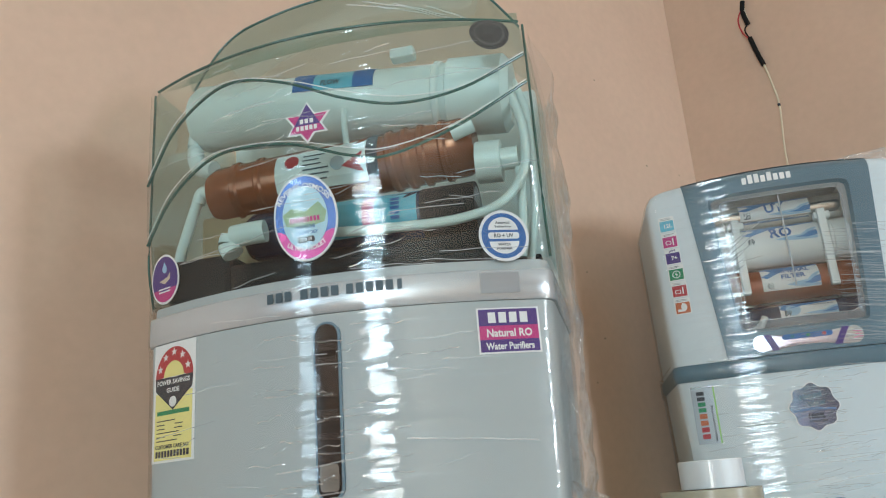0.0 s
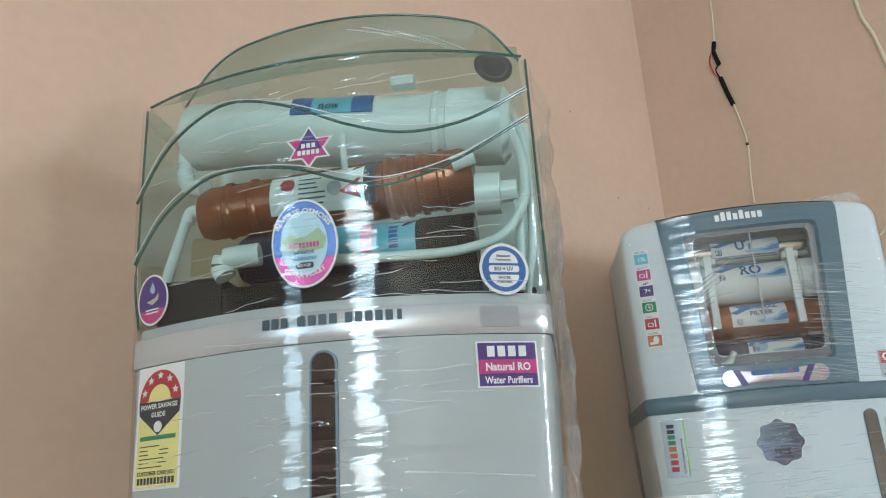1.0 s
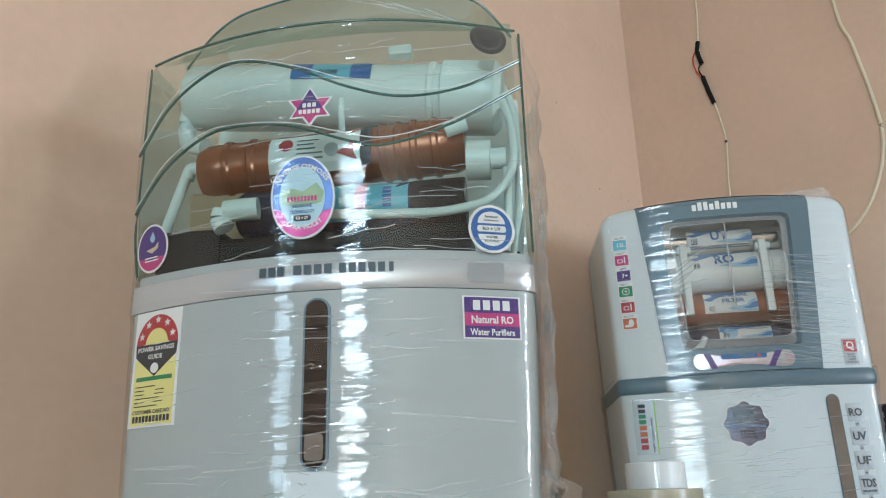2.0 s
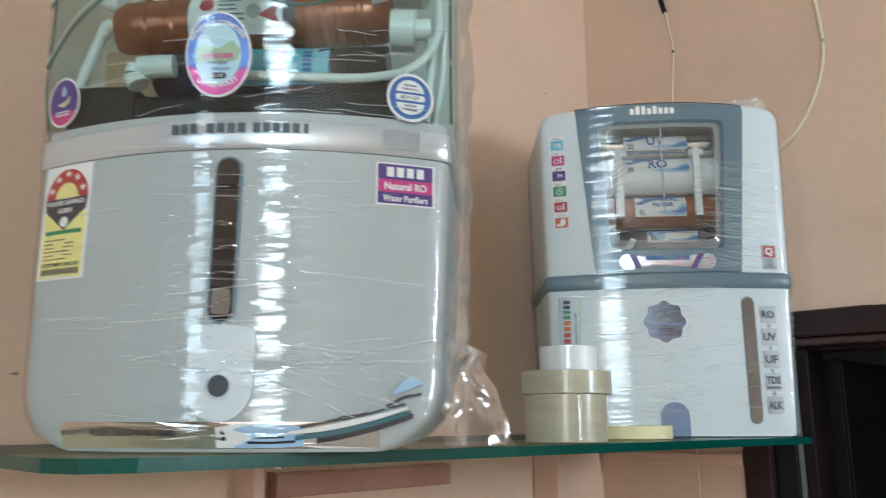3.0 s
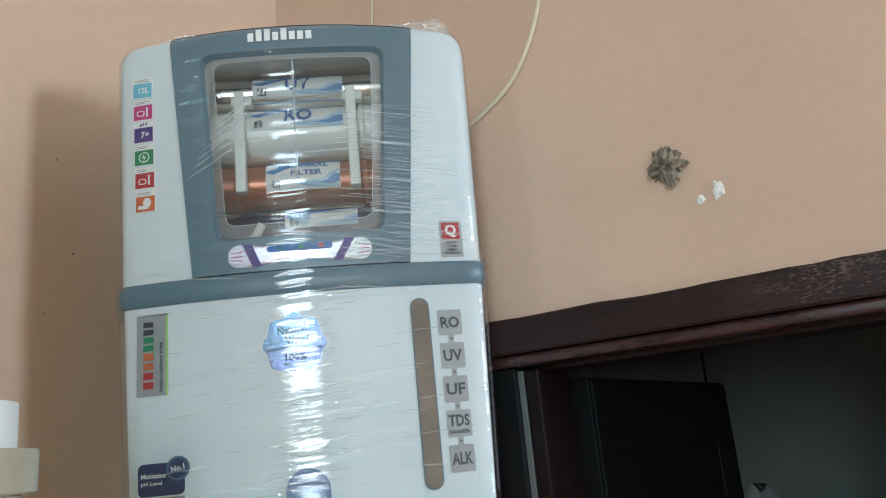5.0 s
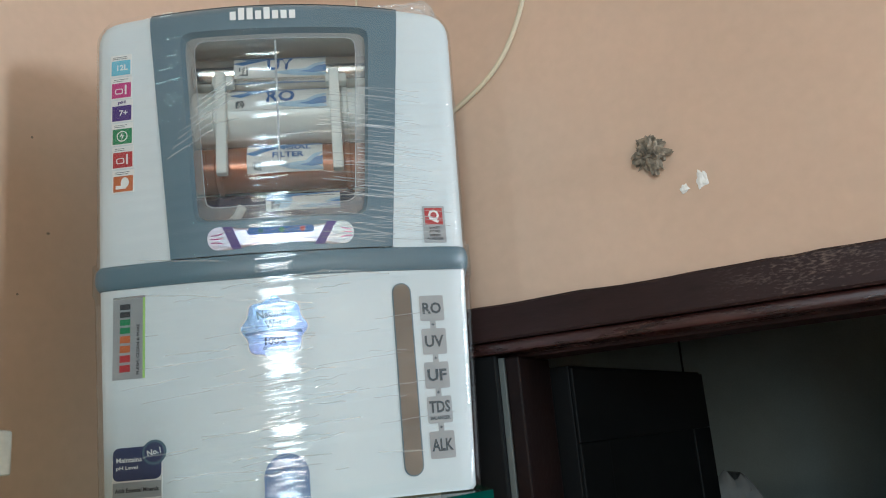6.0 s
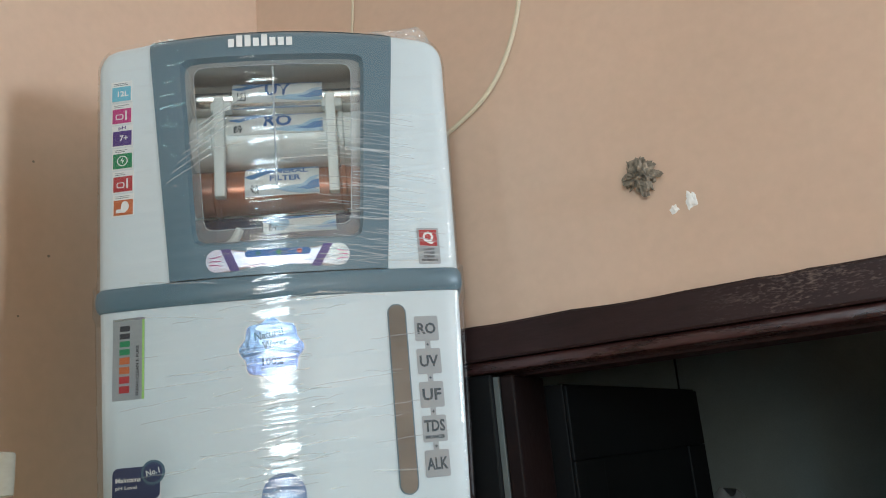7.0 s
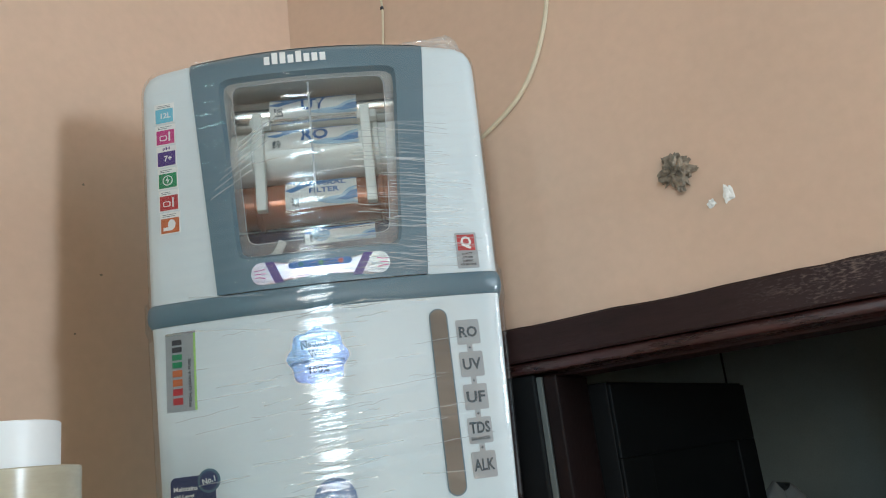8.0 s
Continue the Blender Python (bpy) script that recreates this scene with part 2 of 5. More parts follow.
def scuffed(base, x0, x1, color):
    """Adds a worn, scraped stretch between x0 and x1 to a painted board."""
    m = base.copy()
    m.name = "scuffed_door_polish"
    b = m.node_tree.nodes["Principled BSDF"]
    old = b.inputs["Base Color"].links[0].from_socket
    co = node(m, "ShaderNodeTexCoord")
    sep = node(m, "ShaderNodeSeparateXYZ")
    link(m, co.outputs["Object"], sep.inputs[0])
    mp = node(m, "ShaderNodeMapping")
    mp.inputs["Scale"].default_value = (1, 1, 3)
    link(m, co.outputs["Object"], mp.inputs["Vector"])
    n1 = node(m, "ShaderNodeTexNoise", Scale=22.0, Detail=7.0, Roughness=0.72)
    n2 = node(m, "ShaderNodeTexNoise", Scale=150.0, Detail=3.0)
    link(m, mp.outputs[0], n1.inputs["Vector"])
    link(m, mp.outputs[0], n2.inputs["Vector"])
    rise = node(m, "ShaderNodeMapRange")
    rise.interpolation_type = "SMOOTHSTEP"
    rise.inputs["From Min"].default_value, rise.inputs["From Max"].default_value = x0, x0 + 0.12
    link(m, sep.outputs[0], rise.inputs["Value"])
    fall = node(m, "ShaderNodeMapRange")
    fall.interpolation_type = "SMOOTHSTEP"
    fall.inputs["From Min"].default_value, fall.inputs["From Max"].default_value = x1, x1 - 0.10
    link(m, sep.outputs[0], fall.inputs["Value"])
    both = node(m, "ShaderNodeMath")
    both.operation = "MULTIPLY"
    link(m, rise.outputs[0], both.inputs[0])
    link(m, fall.outputs[0], both.inputs[1])
    mixn = node(m, "ShaderNodeMath")
    mixn.operation = "MULTIPLY"
    link(m, n1.outputs[0], mixn.inputs[0])
    link(m, n2.outputs[0], mixn.inputs[1])
    cut = node(m, "ShaderNodeMapRange")
    cut.inputs["From Min"].default_value, cut.inputs["From Max"].default_value = 0.25, 0.44
    link(m, mixn.outputs[0], cut.inputs["Value"])
    fac = node(m, "ShaderNodeMath")
    fac.operation = "MULTIPLY"
    link(m, cut.outputs[0], fac.inputs[0])
    link(m, both.outputs[0], fac.inputs[1])
    mix = node(m, "ShaderNodeMix")
    mix.data_type = "RGBA"
    link(m, fac.outputs[0], mix.inputs["Factor"])
    link(m, old, mix.inputs["A"])
    mix.inputs["B"].default_value = (*color, 1)
    link(m, mix.outputs["Result"], b.inputs["Base Color"])
    return m


M["scuffed"] = scuffed(M["brown"], 0.66, 1.30, (0.15, 0.105, 0.085))


# ---- building helpers ----
def part(name, bm, material, parent=None, label="", smooth=False):
    """One bmesh as one mesh object, under its thing or part."""
    me = bpy.data.meshes.new(name)
    bmesh.ops.recalc_face_normals(bm, faces=bm.faces)
    bm.to_mesh(me)
    bm.free()
    for m in material if isinstance(material, (list, tuple)) else [material]:
        me.materials.append(m)
    if smooth:
        me.set_sharp_from_angle(angle=radians(38))
    for p in me.polygons:
        p.use_smooth = smooth
    ob = new(name, me)
    if parent:
        ob.parent = parent
    if label:
        ob["label"] = label
    if name in ("film_crease", "film_fold", "film_glint"):
        ob.visible_shadow = False
    return ob


def thing(name, m, label, category, group="", kind=""):
    ob = new(name)
    ob.empty_display_size = 0.05
    ob.matrix_basis = m
    return tagged(ob, label, category, group, kind)


def box(bm, x0, x1, y0, y1, z0, z1, bevel=0.0, seg=2):
    made = bmesh.ops.create_cube(bm, size=1, matrix=Matrix.Translation(((x0 + x1) / 2, (y0 + y1) / 2, (z0 + z1) / 2)) @ Matrix.Diagonal((x1 - x0, y1 - y0, z1 - z0, 1)))
    if bevel:
        edges = {e for v in made["verts"] for e in v.link_edges}
        bmesh.ops.bevel(bm, geom=list(edges), offset=bevel, segments=seg, affect="EDGES", profile=0.6)
    return bm


def lathe(bm, profile, m=Matrix(), n=40, close=True):
    """Turns (radius, height) pairs round z, then moves by m."""
    rings = []
    for r, h in profile:
        rings.append([bm.verts.new(m @ Vector((r * math.cos(2 * math.pi * k / n), r * math.sin(2 * math.pi * k / n), h))) for k in range(n)])
    for a, b in zip(rings, rings[1:]):
        for k in range(n):
            bm.faces.new((a[k], a[(k + 1) % n], b[(k + 1) % n], b[k]))
    if close:
        bm.faces.new(rings[0]), bm.faces.new(rings[-1])
    return bm


def smooth_path(points, steps=10):
    """A smooth line through the points."""
    pts = [Vector(p) for p in points]
    pts = [2 * pts[0] - pts[1]] + pts + [2 * pts[-1] - pts[-2]]
    out = []
    for a, b, c, d in zip(pts, pts[1:], pts[2:], pts[3:]):
        for k in range(steps):
            t = k / steps
            out.append(0.5 * (2 * b + (c - a) * t + (2 * a - 5 * b + 4 * c - d) * t * t + (3 * b - 3 * c + d - a) * t ** 3))
    return out + [pts[-2]]


def tube(bm, points, radius, n=10, steps=10):
    line = smooth_path(points, steps)
    rings = []
    for k, p in enumerate(line):
        way = (line[min(k + 1, len(line) - 1)] - line[max(k - 1, 0)]).normalized()
        q = way.to_track_quat("Z", "Y")
        rings.append([bm.verts.new(p + q @ Vector((radius * math.cos(2 * math.pi * j / n), radius * math.sin(2 * math.pi * j / n), 0))) for j in range(n)])
    for a, b in zip(rings, rings[1:]):
        for j in range(n):
            bm.faces.new((a[j], a[(j + 1) % n], b[(j + 1) % n], b[j]))
    bm.faces.new(rings[0]), bm.faces.new(rings[-1])
    return bm


def strip(bm, left, right, zs, n, skin, out=0.0):
    """A sheet over the front between left(z) and right(z), lying on skin(u, z)."""
    rows = []
    for z in zs:
        a, b = left(z), right(z)
        rows.append([bm.verts.new((u, -(skin(u, z) + out), z)) for u in (a + (b - a) * k / n for k in range(n + 1))])
    for p, q in zip(rows, rows[1:]):
        for k in range(n):
            bm.faces.new((p[k], p[k + 1], q[k + 1], q[k]))
    return rows


def decal(name, pts, skin, material, parent, out=0.0008, label="", rings=3):
    """A flat printed piece of the given outline, bent onto the skin."""
    bm = bmesh.new()
    cu, cz = sum(p[0] for p in pts) / len(pts), sum(p[1] for p in pts) / len(pts)
    mid = bm.verts.new((cu, -(skin(cu, cz) + out), cz))
    last = None
    for r in range(1, rings + 1):
        f = r / rings
        ring = []
        for u, z in pts:
            uu, zz = cu + (u - cu) * f, cz + (z - cz) * f
            ring.append(bm.verts.new((uu, -(skin(uu, zz) + out), zz)))
        for k in range(len(ring)):
            j = (k + 1) % len(ring)
            bm.faces.new((mid, ring[k], ring[j]) if last is None else (last[k], ring[k], ring[j], last[j]))
        last = ring
    base = [bm.verts.new((v.co.x, v.co.y + out * 0.95, v.co.z)) for v in last]
    for k in range(len(last)):
        j = (k + 1) % len(last)
        bm.faces.new((last[k], base[k], base[j], last[j]))
    return part(name, bm, material, parent, label)


def rect(u0, u1, z0, z1, r=0.0, n=5):
    if not r:
        pts = []
        for a, b in (((u0, z0), (u1, z0)), ((u1, z0), (u1, z1)), ((u1, z1), (u0, z1)), ((u0, z1), (u0, z0))):
            pts += [(a[0] + (b[0] - a[0]) * k / 6, a[1] + (b[1] - a[1]) * k / 6) for k in range(6)]
        return pts
    pts = []
    for cu, cz, a0 in ((u1 - r, z0 + r, -90), (u1 - r, z1 - r, 0), (u0 + r, z1 - r, 90), (u0 + r, z0 + r, 180)):
        pts += [(cu + r * math.cos(radians(a0 + 90 * k / n)), cz + r * math.sin(radians(a0 + 90 * k / n))) for k in range(n + 1)]
    return pts


def disc(u, z, r, n=36, rz=None):
    rz = rz or r
    return [(u + r * math.cos(2 * math.pi * k / n), z + rz * math.sin(2 * math.pi * k / n)) for k in range(n)]


def skewed(pts, slope):
    """Leans an outline so that it drops or climbs along the front."""
    c = sum(p[0] for p in pts) / len(pts)
    return [(u, z + (u - c) * slope) for u, z in pts]


def letters(body, u, z, high, skin, material, parent, wide=None, turn=0.0, out=0.0014, name="lettering", arc=0.0):
    """Words in the built-in font, bent onto the skin; arc: radius of a circle round (u, z) along which they run."""
    cu = bpy.data.curves.new(name, "FONT")
    cu.body, cu.size, cu.align_x, cu.resolution_u, cu.offset = body, 1.0, "CENTER", 2, 0.030
    ob = bpy.data.objects.new(name, cu)
    scene.collection.objects.link(ob)
    me = bpy.data.meshes.new_from_object(ob.evaluated_get(bpy.context.evaluated_depsgraph_get()))
    bpy.data.objects.remove(ob)
    bpy.data.curves.remove(cu)
    xs, ys = [v.co.x for v in me.vertices], [v.co.y for v in me.vertices]
    x0, x1, y0, y1 = min(xs), max(xs), min(ys), max(ys)
    kz = high / (y1 - y0)
    kx = wide / (x1 - x0) if wide else kz
    c, s = math.cos(radians(turn)), math.sin(radians(turn))
    for v in me.vertices:
        a, b = (v.co.x - (x0 + x1) / 2) * kx, (v.co.y - (y0 + y1) / 2) * kz
        if arc:
            t = a / arc
            up = abs(arc) + (b if arc > 0 else -b)
            uu, zz = u + up * math.sin(abs(t) * (1 if a > 0 else -1)), z + (1 if arc > 0 else -1) * up * math.cos(t)
        else:
            uu, zz = u + a * c - b * s, z + a * s + b * c
        v.co = (uu, -(skin(uu, zz) + out), zz)
    me.materials.append(material)
    ob = new(name, me)
    ob.parent = parent
    return ob


def bars(u, z, wide, high, count, skin, material, parent, turn=0.0, out=0.0014, tall=()):
    """A word that is not spelled out: one plain upright block for each character."""
    step = wide / count
    c, s = math.cos(radians(turn)), math.sin(radians(turn))

    def at(bm, a, b):
        uu, zz = u + a * c - b * s, z + a * s + b * c
        return bm.verts.new((uu, -(skin(uu, zz) + out), zz))

    for k in range(count):
        bm = bmesh.new()
        a0, a1 = -wide / 2 + k * step + step * 0.14, -wide / 2 + (k + 1) * step - step * 0.14
        top = high * (0.5 if k in tall or not tall else 0.22)
        bm.faces.new([at(bm, *p) for p in ((a0, -high / 2), (a1, -high / 2), (a1, top), (a0, top))])
        part("word_block", bm, material, parent)


def lines(u0, u1, z0, z1, count, skin, material, parent, out=0.0014, seed=1, fill=0.45):
    """Small print that cannot be read: plain lines of uneven length."""
    rnd = random.Random(seed)
    bm = bmesh.new()
    step = (z1 - z0) / count
    for k in range(count):
        zb = z0 + k * step
        e = u0 + (u1 - u0) * rnd.uniform(0.55, 1.0)
        vs = [bm.verts.new((u, -(skin(u, z) + out), z)) for u, z in ((u0, zb), (e, zb), (e, zb + step * fill), (u0, zb + step * fill))]
        bm.faces.new(vs)
    return part("fine_print", bm, material, parent)


def along_u(u, v, z, tilt=0.0):
    """Turns a z-axis lathe so that it lies along the front, starting at (u, v, z)."""
    return Matrix.Translation((u, -v, z)) @ Matrix.Rotation(radians(90 - tilt), 4, "Y")


# ---- the room ----
def wall_object(name, boxes, m, material, label):
    bm = bmesh.new()
    for b in boxes:
        box(bm, *b)
    ob = part(name, bm, material)
    ob.matrix_basis = m
    return tagged(ob, label, "wall", kind="structure")


AT_A = pose(CORNER.x, CORNER.y, 0, 0, 0, ANG_A)
AT_B = pose(CORNER.x, CORNER.y, 0, 0, 0, ANG_B)
OPEN0, OPEN1, HEAD = 0.335, 1.39, 1.915
wall_object("wall_north", [(-4.2, 0.14, 0, 0.14, FLOOR, CEIL + 0.3)], AT_A, M["wall"], "peach painted plaster wall behind the glass shelf")
wall_object("wall_east", [(0.0, OPEN0, 0, 0.12, FLOOR, CEIL + 0.3), (OPEN0, OPEN1, 0, 0.12, HEAD, CEIL + 0.3), (OPEN1, 4.2, 0, 0.12, FLOOR, CEIL + 0.3)], AT_B, M["wall"], "peach painted plaster wall with a doorway")
wall_object("wall_south", [(-2.7, 1.42, -2.84, -2.7, FLOOR, CEIL + 0.3), (1.82, 2.2, -2.84, -2.7, FLOOR, CEIL + 0.3), (1.42, 1.82, -2.84, -2.7, FLOOR, 1.9), (1.42, 1.82, -2.84, -2.7, 2.46, CEIL + 0.3)], Matrix(), M["wall"], "peach painted wall with a small window opening")
wall_object("wall_west", [(-2.6, -2.45, -2.7, -2.35, FLOOR, CEIL + 0.3), (-2.6, -2.45, -1.55, -0.5, FLOOR, CEIL + 0.3), (-2.6, -2.45, -0.15, 1.0, FLOOR, CEIL + 0.3), (-2.6, -2.45, -2.35, -1.55, FLOOR, 1.3), (-2.6, -2.45, -2.35, -1.55, 2.95, CEIL + 0.3), (-2.6, -2.45, -0.5, -0.15, FLOOR, 1.7), (-2.6, -2.45, -0.5, -0.15, 2.9, CEIL + 0.3)], Matrix(), M["wall"], "peach painted wall with two tall windows")
tagged(part("ceiling", box(bmesh.new(), -2.6, 5.2, -2.9, 3.4, CEIL + 0.25, CEIL + 0.37), M["ceiling"]), "plain off-white painted ceiling", "ceiling", kind="structure")
tagged(part("floor", box(bmesh.new(), -2.6, 5.2, -2.9, 3.4, FLOOR - 0.1, FLOOR), M["floor"]), "plain beige tiled floor", "floor", kind="structure")
# the unlit room past the doorway
wall_object("wall_dim_room", [(4.7, 4.82, -2.5, 3.3, FLOOR, CEIL + 0.3), (1.55, 4.7, 3.2, 3.32, FLOOR, CEIL + 0.3), (1.95, 4.7, -2.5, -2.38, FLOOR, CEIL + 0.3), (1.45, 1.55, 1.2, 3.3, FLOOR, CEIL + 0.3)], Matrix(), M["dark_wall"], "dim grey-green wall of the unlit room")


def uneven_board(x0, x1, y0, y1, z0, z1, seed, bump_top=0.003, n=40):
    """A long board along x with a hand-worked, slightly wavy upper edge."""
    bm = bmesh.new()
    rows = []
    for k in range(n + 1):
        x = x0 + (x1 - x0) * k / n
        w = bump_top * (noise.noise((x * 9, seed, 0)) + 0.6 * noise.noise((x * 30, seed, 4)))
        rows.append([bm.verts.new(p) for p in ((x, y0 + 0.002, z0), (x, y0, z0 + 0.003), (x, y0, z1 + w - 0.003), (x, y0 + 0.003, z1 + w), (x, y1, z1 + w), (x, y1, z0))])
    for a, b in zip(rows, rows[1:]):
        for j in range(6):
            bm.faces.new((a[j], a[(j + 1) % 6], b[(j + 1) % 6], b[j]))
    bm.faces.new(rows[0]), bm.faces.new(rows[-1])
    return bm


def door_frame():
    """A dark polished door frame with a stepped moulding."""
    d = thing("door_frame", AT_B, "dark brown polished wooden door frame, scraped and open", "door frame", kind="structure")
    part("header", uneven_board(0.300, 1.43, -0.014, 0.12, 1.893, 1.940, 3.0), M["scuffed"], d, "header scraped pale along one stretch")
    bm = bmesh.new()
    box(bm, 0.352, 1.378, -0.004, 0.05, 1.8765, 1.8925, 0.006, 4)
    part("header_moulding", bm, M["brown_gloss"], d, "glossy rounded lower moulding, redder and more mottled", True)
    part("header_rebate", box(bmesh.new(), 0.352, 1.378, 0.0505, 0.118, 1.872, 1.8925, 0.002), M["brown"], d)
    for x0, x1 in ((0.300, 0.350), (1.380, 1.43)):
        part("jamb", box(bmesh.new(), x0, x1, -0.014, 0.12, FLOOR, 1.8925, 0.003), M["brown"], d)
    # the shade in the rebate is put into its near-black colour
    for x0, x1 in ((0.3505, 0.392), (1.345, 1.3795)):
        part("jamb_rebate", box(bmesh.new(), x0, x1, 0.006, 0.115, FLOOR, 1.8760, 0.004), M["black"], d, "jamb rebate painted near-black for its shade")
    part("weather_strip", box(bmesh.new(), 0.3925, 0.4005, 0.010, 0.03, FLOOR, 1.8715, 0.001), M["batten_dark"], d, "thin grey strip in the jamb")
    # shade on the stop is painted in, as a darker brown
    part("jamb_stop", box(bmesh.new(), 0.4010, 0.4225, 0.012, 0.118, FLOOR, 1.8715, 0.003), M["shaded_brown"], d, "inner stop of the jamb, its shade painted as darker brown")


def shelf():
    """A thick glass plate on two wall clips."""
    g = thing("glass_shelf", pose(0.0, 0.0, SHELF), "long clear glass shelf with dark green polished edges", "shelf")
    bm = bmesh.new()
    outline = [(0.168, 0.742), (0.176, 0.56), (0.190, 0.528), (0.225, 0.515), (1.262, 0.489), (1.385, 0.60), (1.385, 0.972), (0.150, 0.893)]
    for z in (-0.010, 0.0):
        bm.faces.new([bm.verts.new((x, y, z)) for x, y in outline])
    part("glass_plate", bm, M["shelfglass"], g)
    bm = bmesh.new()
    lo = [bm.verts.new((x, y, -0.0100)) for x, y in outline]
    hi = [bm.verts.new((x, y, 0.0)) for x, y in outline]
    for k in range(len(outline)):
        j = (k + 1) % len(outline)
        bm.faces.new((lo[k], lo[j], hi[j], hi[k]))
    part("polished_edge", bm, M["glass_edge"], g, "dark green polished glass edge")
    for x, y in ((0.535, 0.86), (1.18, 0.895)):
        c = thing("shelf_clip", pose(x, y, SHELF - 0.0102, 0, 0, ANG_A), "small chromed screw clip under the glass shelf", "shelf bracket", "clips under the shelf")
        part("upright", box(bmesh.new(), -0.008, 0.008, 0.02, 0.075, -0.50, -0.016, 0.002), M["batten_light"], c, "painted metal upright")
        part("arm", box(bmesh.new(), -0.006, 0.006, -0.10, 0.02, -0.016, -0.001, 0.002), M["steel"], c)
        part("screw", lathe(bmesh.new(), [(0.006, 0), (0.006, 0.006), (0.004, 0.009)], Matrix.Translation((0.012, -0.0, -0.02)) @ Matrix.Rotation(radians(90), 4, "X"), 16), M["steel"], c, smooth=True)


door_frame()
shelf()
o = part("wall_batten", uneven_board(-0.84, -0.50, -0.022, 0.0, 1.643, 1.675, 5.0, 0.002), M["batten"])
o.matrix_basis = AT_A
tagged(o, "narrow brown painted batten fixed under the shelf", "batten")
o = part("wall_batten", uneven_board(0.02, 0.298, -0.016, 0.0, 1.660, 1.682, 6.0, 0.001), M["batten_light"])
o.matrix_basis = AT_B
tagged(o, "narrow pale peach batten beside the door frame", "batten")


def wall_cable(name, pts, radius, material, label):
    """A cable lying on the doorway wall: (distance from the corner, height) pairs."""
    ob = part(name, tube(bmesh.new(), [(s, -0.004 - off, z) for s, z, off in pts], radius, 8, 8), material, smooth=True)
    ob.matrix_basis = AT_B
    return tagged(ob, label, "cable")


w = thing("lamp_wire", AT_B, "thin cream wire with a taped black joint hanging on the wall", "wire")
part("wire", tube(bmesh.new(), [(0.195, -0.006, 3.19), (0.196, -0.006, 2.9), (0.188, -0.008, 2.78), (0.19, -0.006, 2.735)], 0.0022, 8), M["cream"], w, smooth=True)
part("black_sleeve", tube(bmesh.new(), [(0.187, -0.007, 2.785), (0.184, -0.009, 2.76), (0.189, -0.008, 2.728)], 0.0052, 10), M["black"], w, "black heat-shrink sleeve", True)
part("red_wire", tube(bmesh.new(), [(0.184, -0.008, 2.772), (0.172, -0.012, 2.745), (0.176, -0.012, 2.712), (0.188, -0.008, 2.69)], 0.0016, 8), M["red"], w, "short red wire", True)
part("black_wire", tube(bmesh.new(), [(0.189, -0.008, 2.73), (0.181, -0.010, 2.715), (0.188, -0.008, 2.69)], 0.0016, 8), M["black"], w, "short black wire", True)
part("black_sleeve", tube(bmesh.new(), [(0.187, -0.008, 2.695), (0.194, -0.008, 2.66), (0.203, -0.007, 2.622)], 0.0050, 10), M["black"], w, "black heat-shrink sleeve", True)
part("wire", tube(bmesh.new(), [(0.203, -0.006, 2.625), (0.211, -0.006, 2.575), (0.216, -0.006, 2.52), (0.207, -0.006, 2.42), (0.207, -0.006, 2.30), (0.207, -0.006, 1.95), (0.21, -0.006, 1.5)], 0.0021, 8), M["cream"], w, smooth=True)
part("knot", lathe(bmesh.new(), [(0.0005, -0.004), (0.003, -0.002), (0.003, 0.002), (0.0005, 0.004)], Matrix.Translation((0.2155, -0.006, 2.524)), 10), M["ink"], w, smooth=True)
wall_cable("wall_cable", [(0.47, 3.19, 0.0), (0.475, 2.75, 0.0), (0.492, 2.64, 0.0), (0.508, 2.50, 0.0), (0.508, 2.42, 0), (0.485, 2.345, 0.0), (0.445, 2.283, 0.0), (0.385, 2.243, 0.0), (0.30, 2.21, 0.0), (0.22, 2.2, 0.0)], 0.0036, M["cream"], "thick cream cable looping down the wall")


def lump(name, at, size, seed, material, label, category, lean=None):
    """A small crumbled piece; lean: a broken, jagged one that hangs to that side."""
    bm = bmesh.new()
    bmesh.ops.create_icosphere(bm, subdivisions=4 if lean else 3, radius=1)
    for v in bm.verts:
        k = 1 + (0.35 if lean else 0.75) * noise.noise(v.co * 1.6 + Vector((seed, 0, 0))) + 0.3 * noise.noise(v.co * 4 + Vector((seed, 3, 0)))
        if lean:
            k *= 1 + 0.5 * noise.noise(v.co * 3.1 + Vector((seed, 9, 1))) + 0.35 * noise.noise(v.co * 8 + Vector((2, seed, 5)))
            k *= 1 + 0.35 * max(v.co.x * 0.7 - v.co.z * 0.7, 0)
        v.co = Vector((v.co.x * size[0], v.co.y * size[1], v.co.z * size[2])) * k
    ob = part(name, bm, material)
    ob.matrix_basis = AT_B @ Matrix.Translation(at)
    return tagged(ob, label, category)


lump("putty_lump", (0.638, -0.006, 2.098), (0.0165, 0.014, 0.0185), 2.0, M["dirt"], "rough grey-brown putty plug stuck on the wall", "putty", (0.0, 0.0, -0.2))
lump("paint_chip", (0.673, -0.0005, 2.045), (0.0045, 0.002, 0.005), 5.0, M["plaster"], "small round bare plaster chip in the paint", "paint chip")
lump("paint_chip", (0.695, -0.0005, 2.052), (0.0065, 0.002, 0.011), 9.0, M["plaster"], "larger bare plaster chip in the paint", "paint chip")

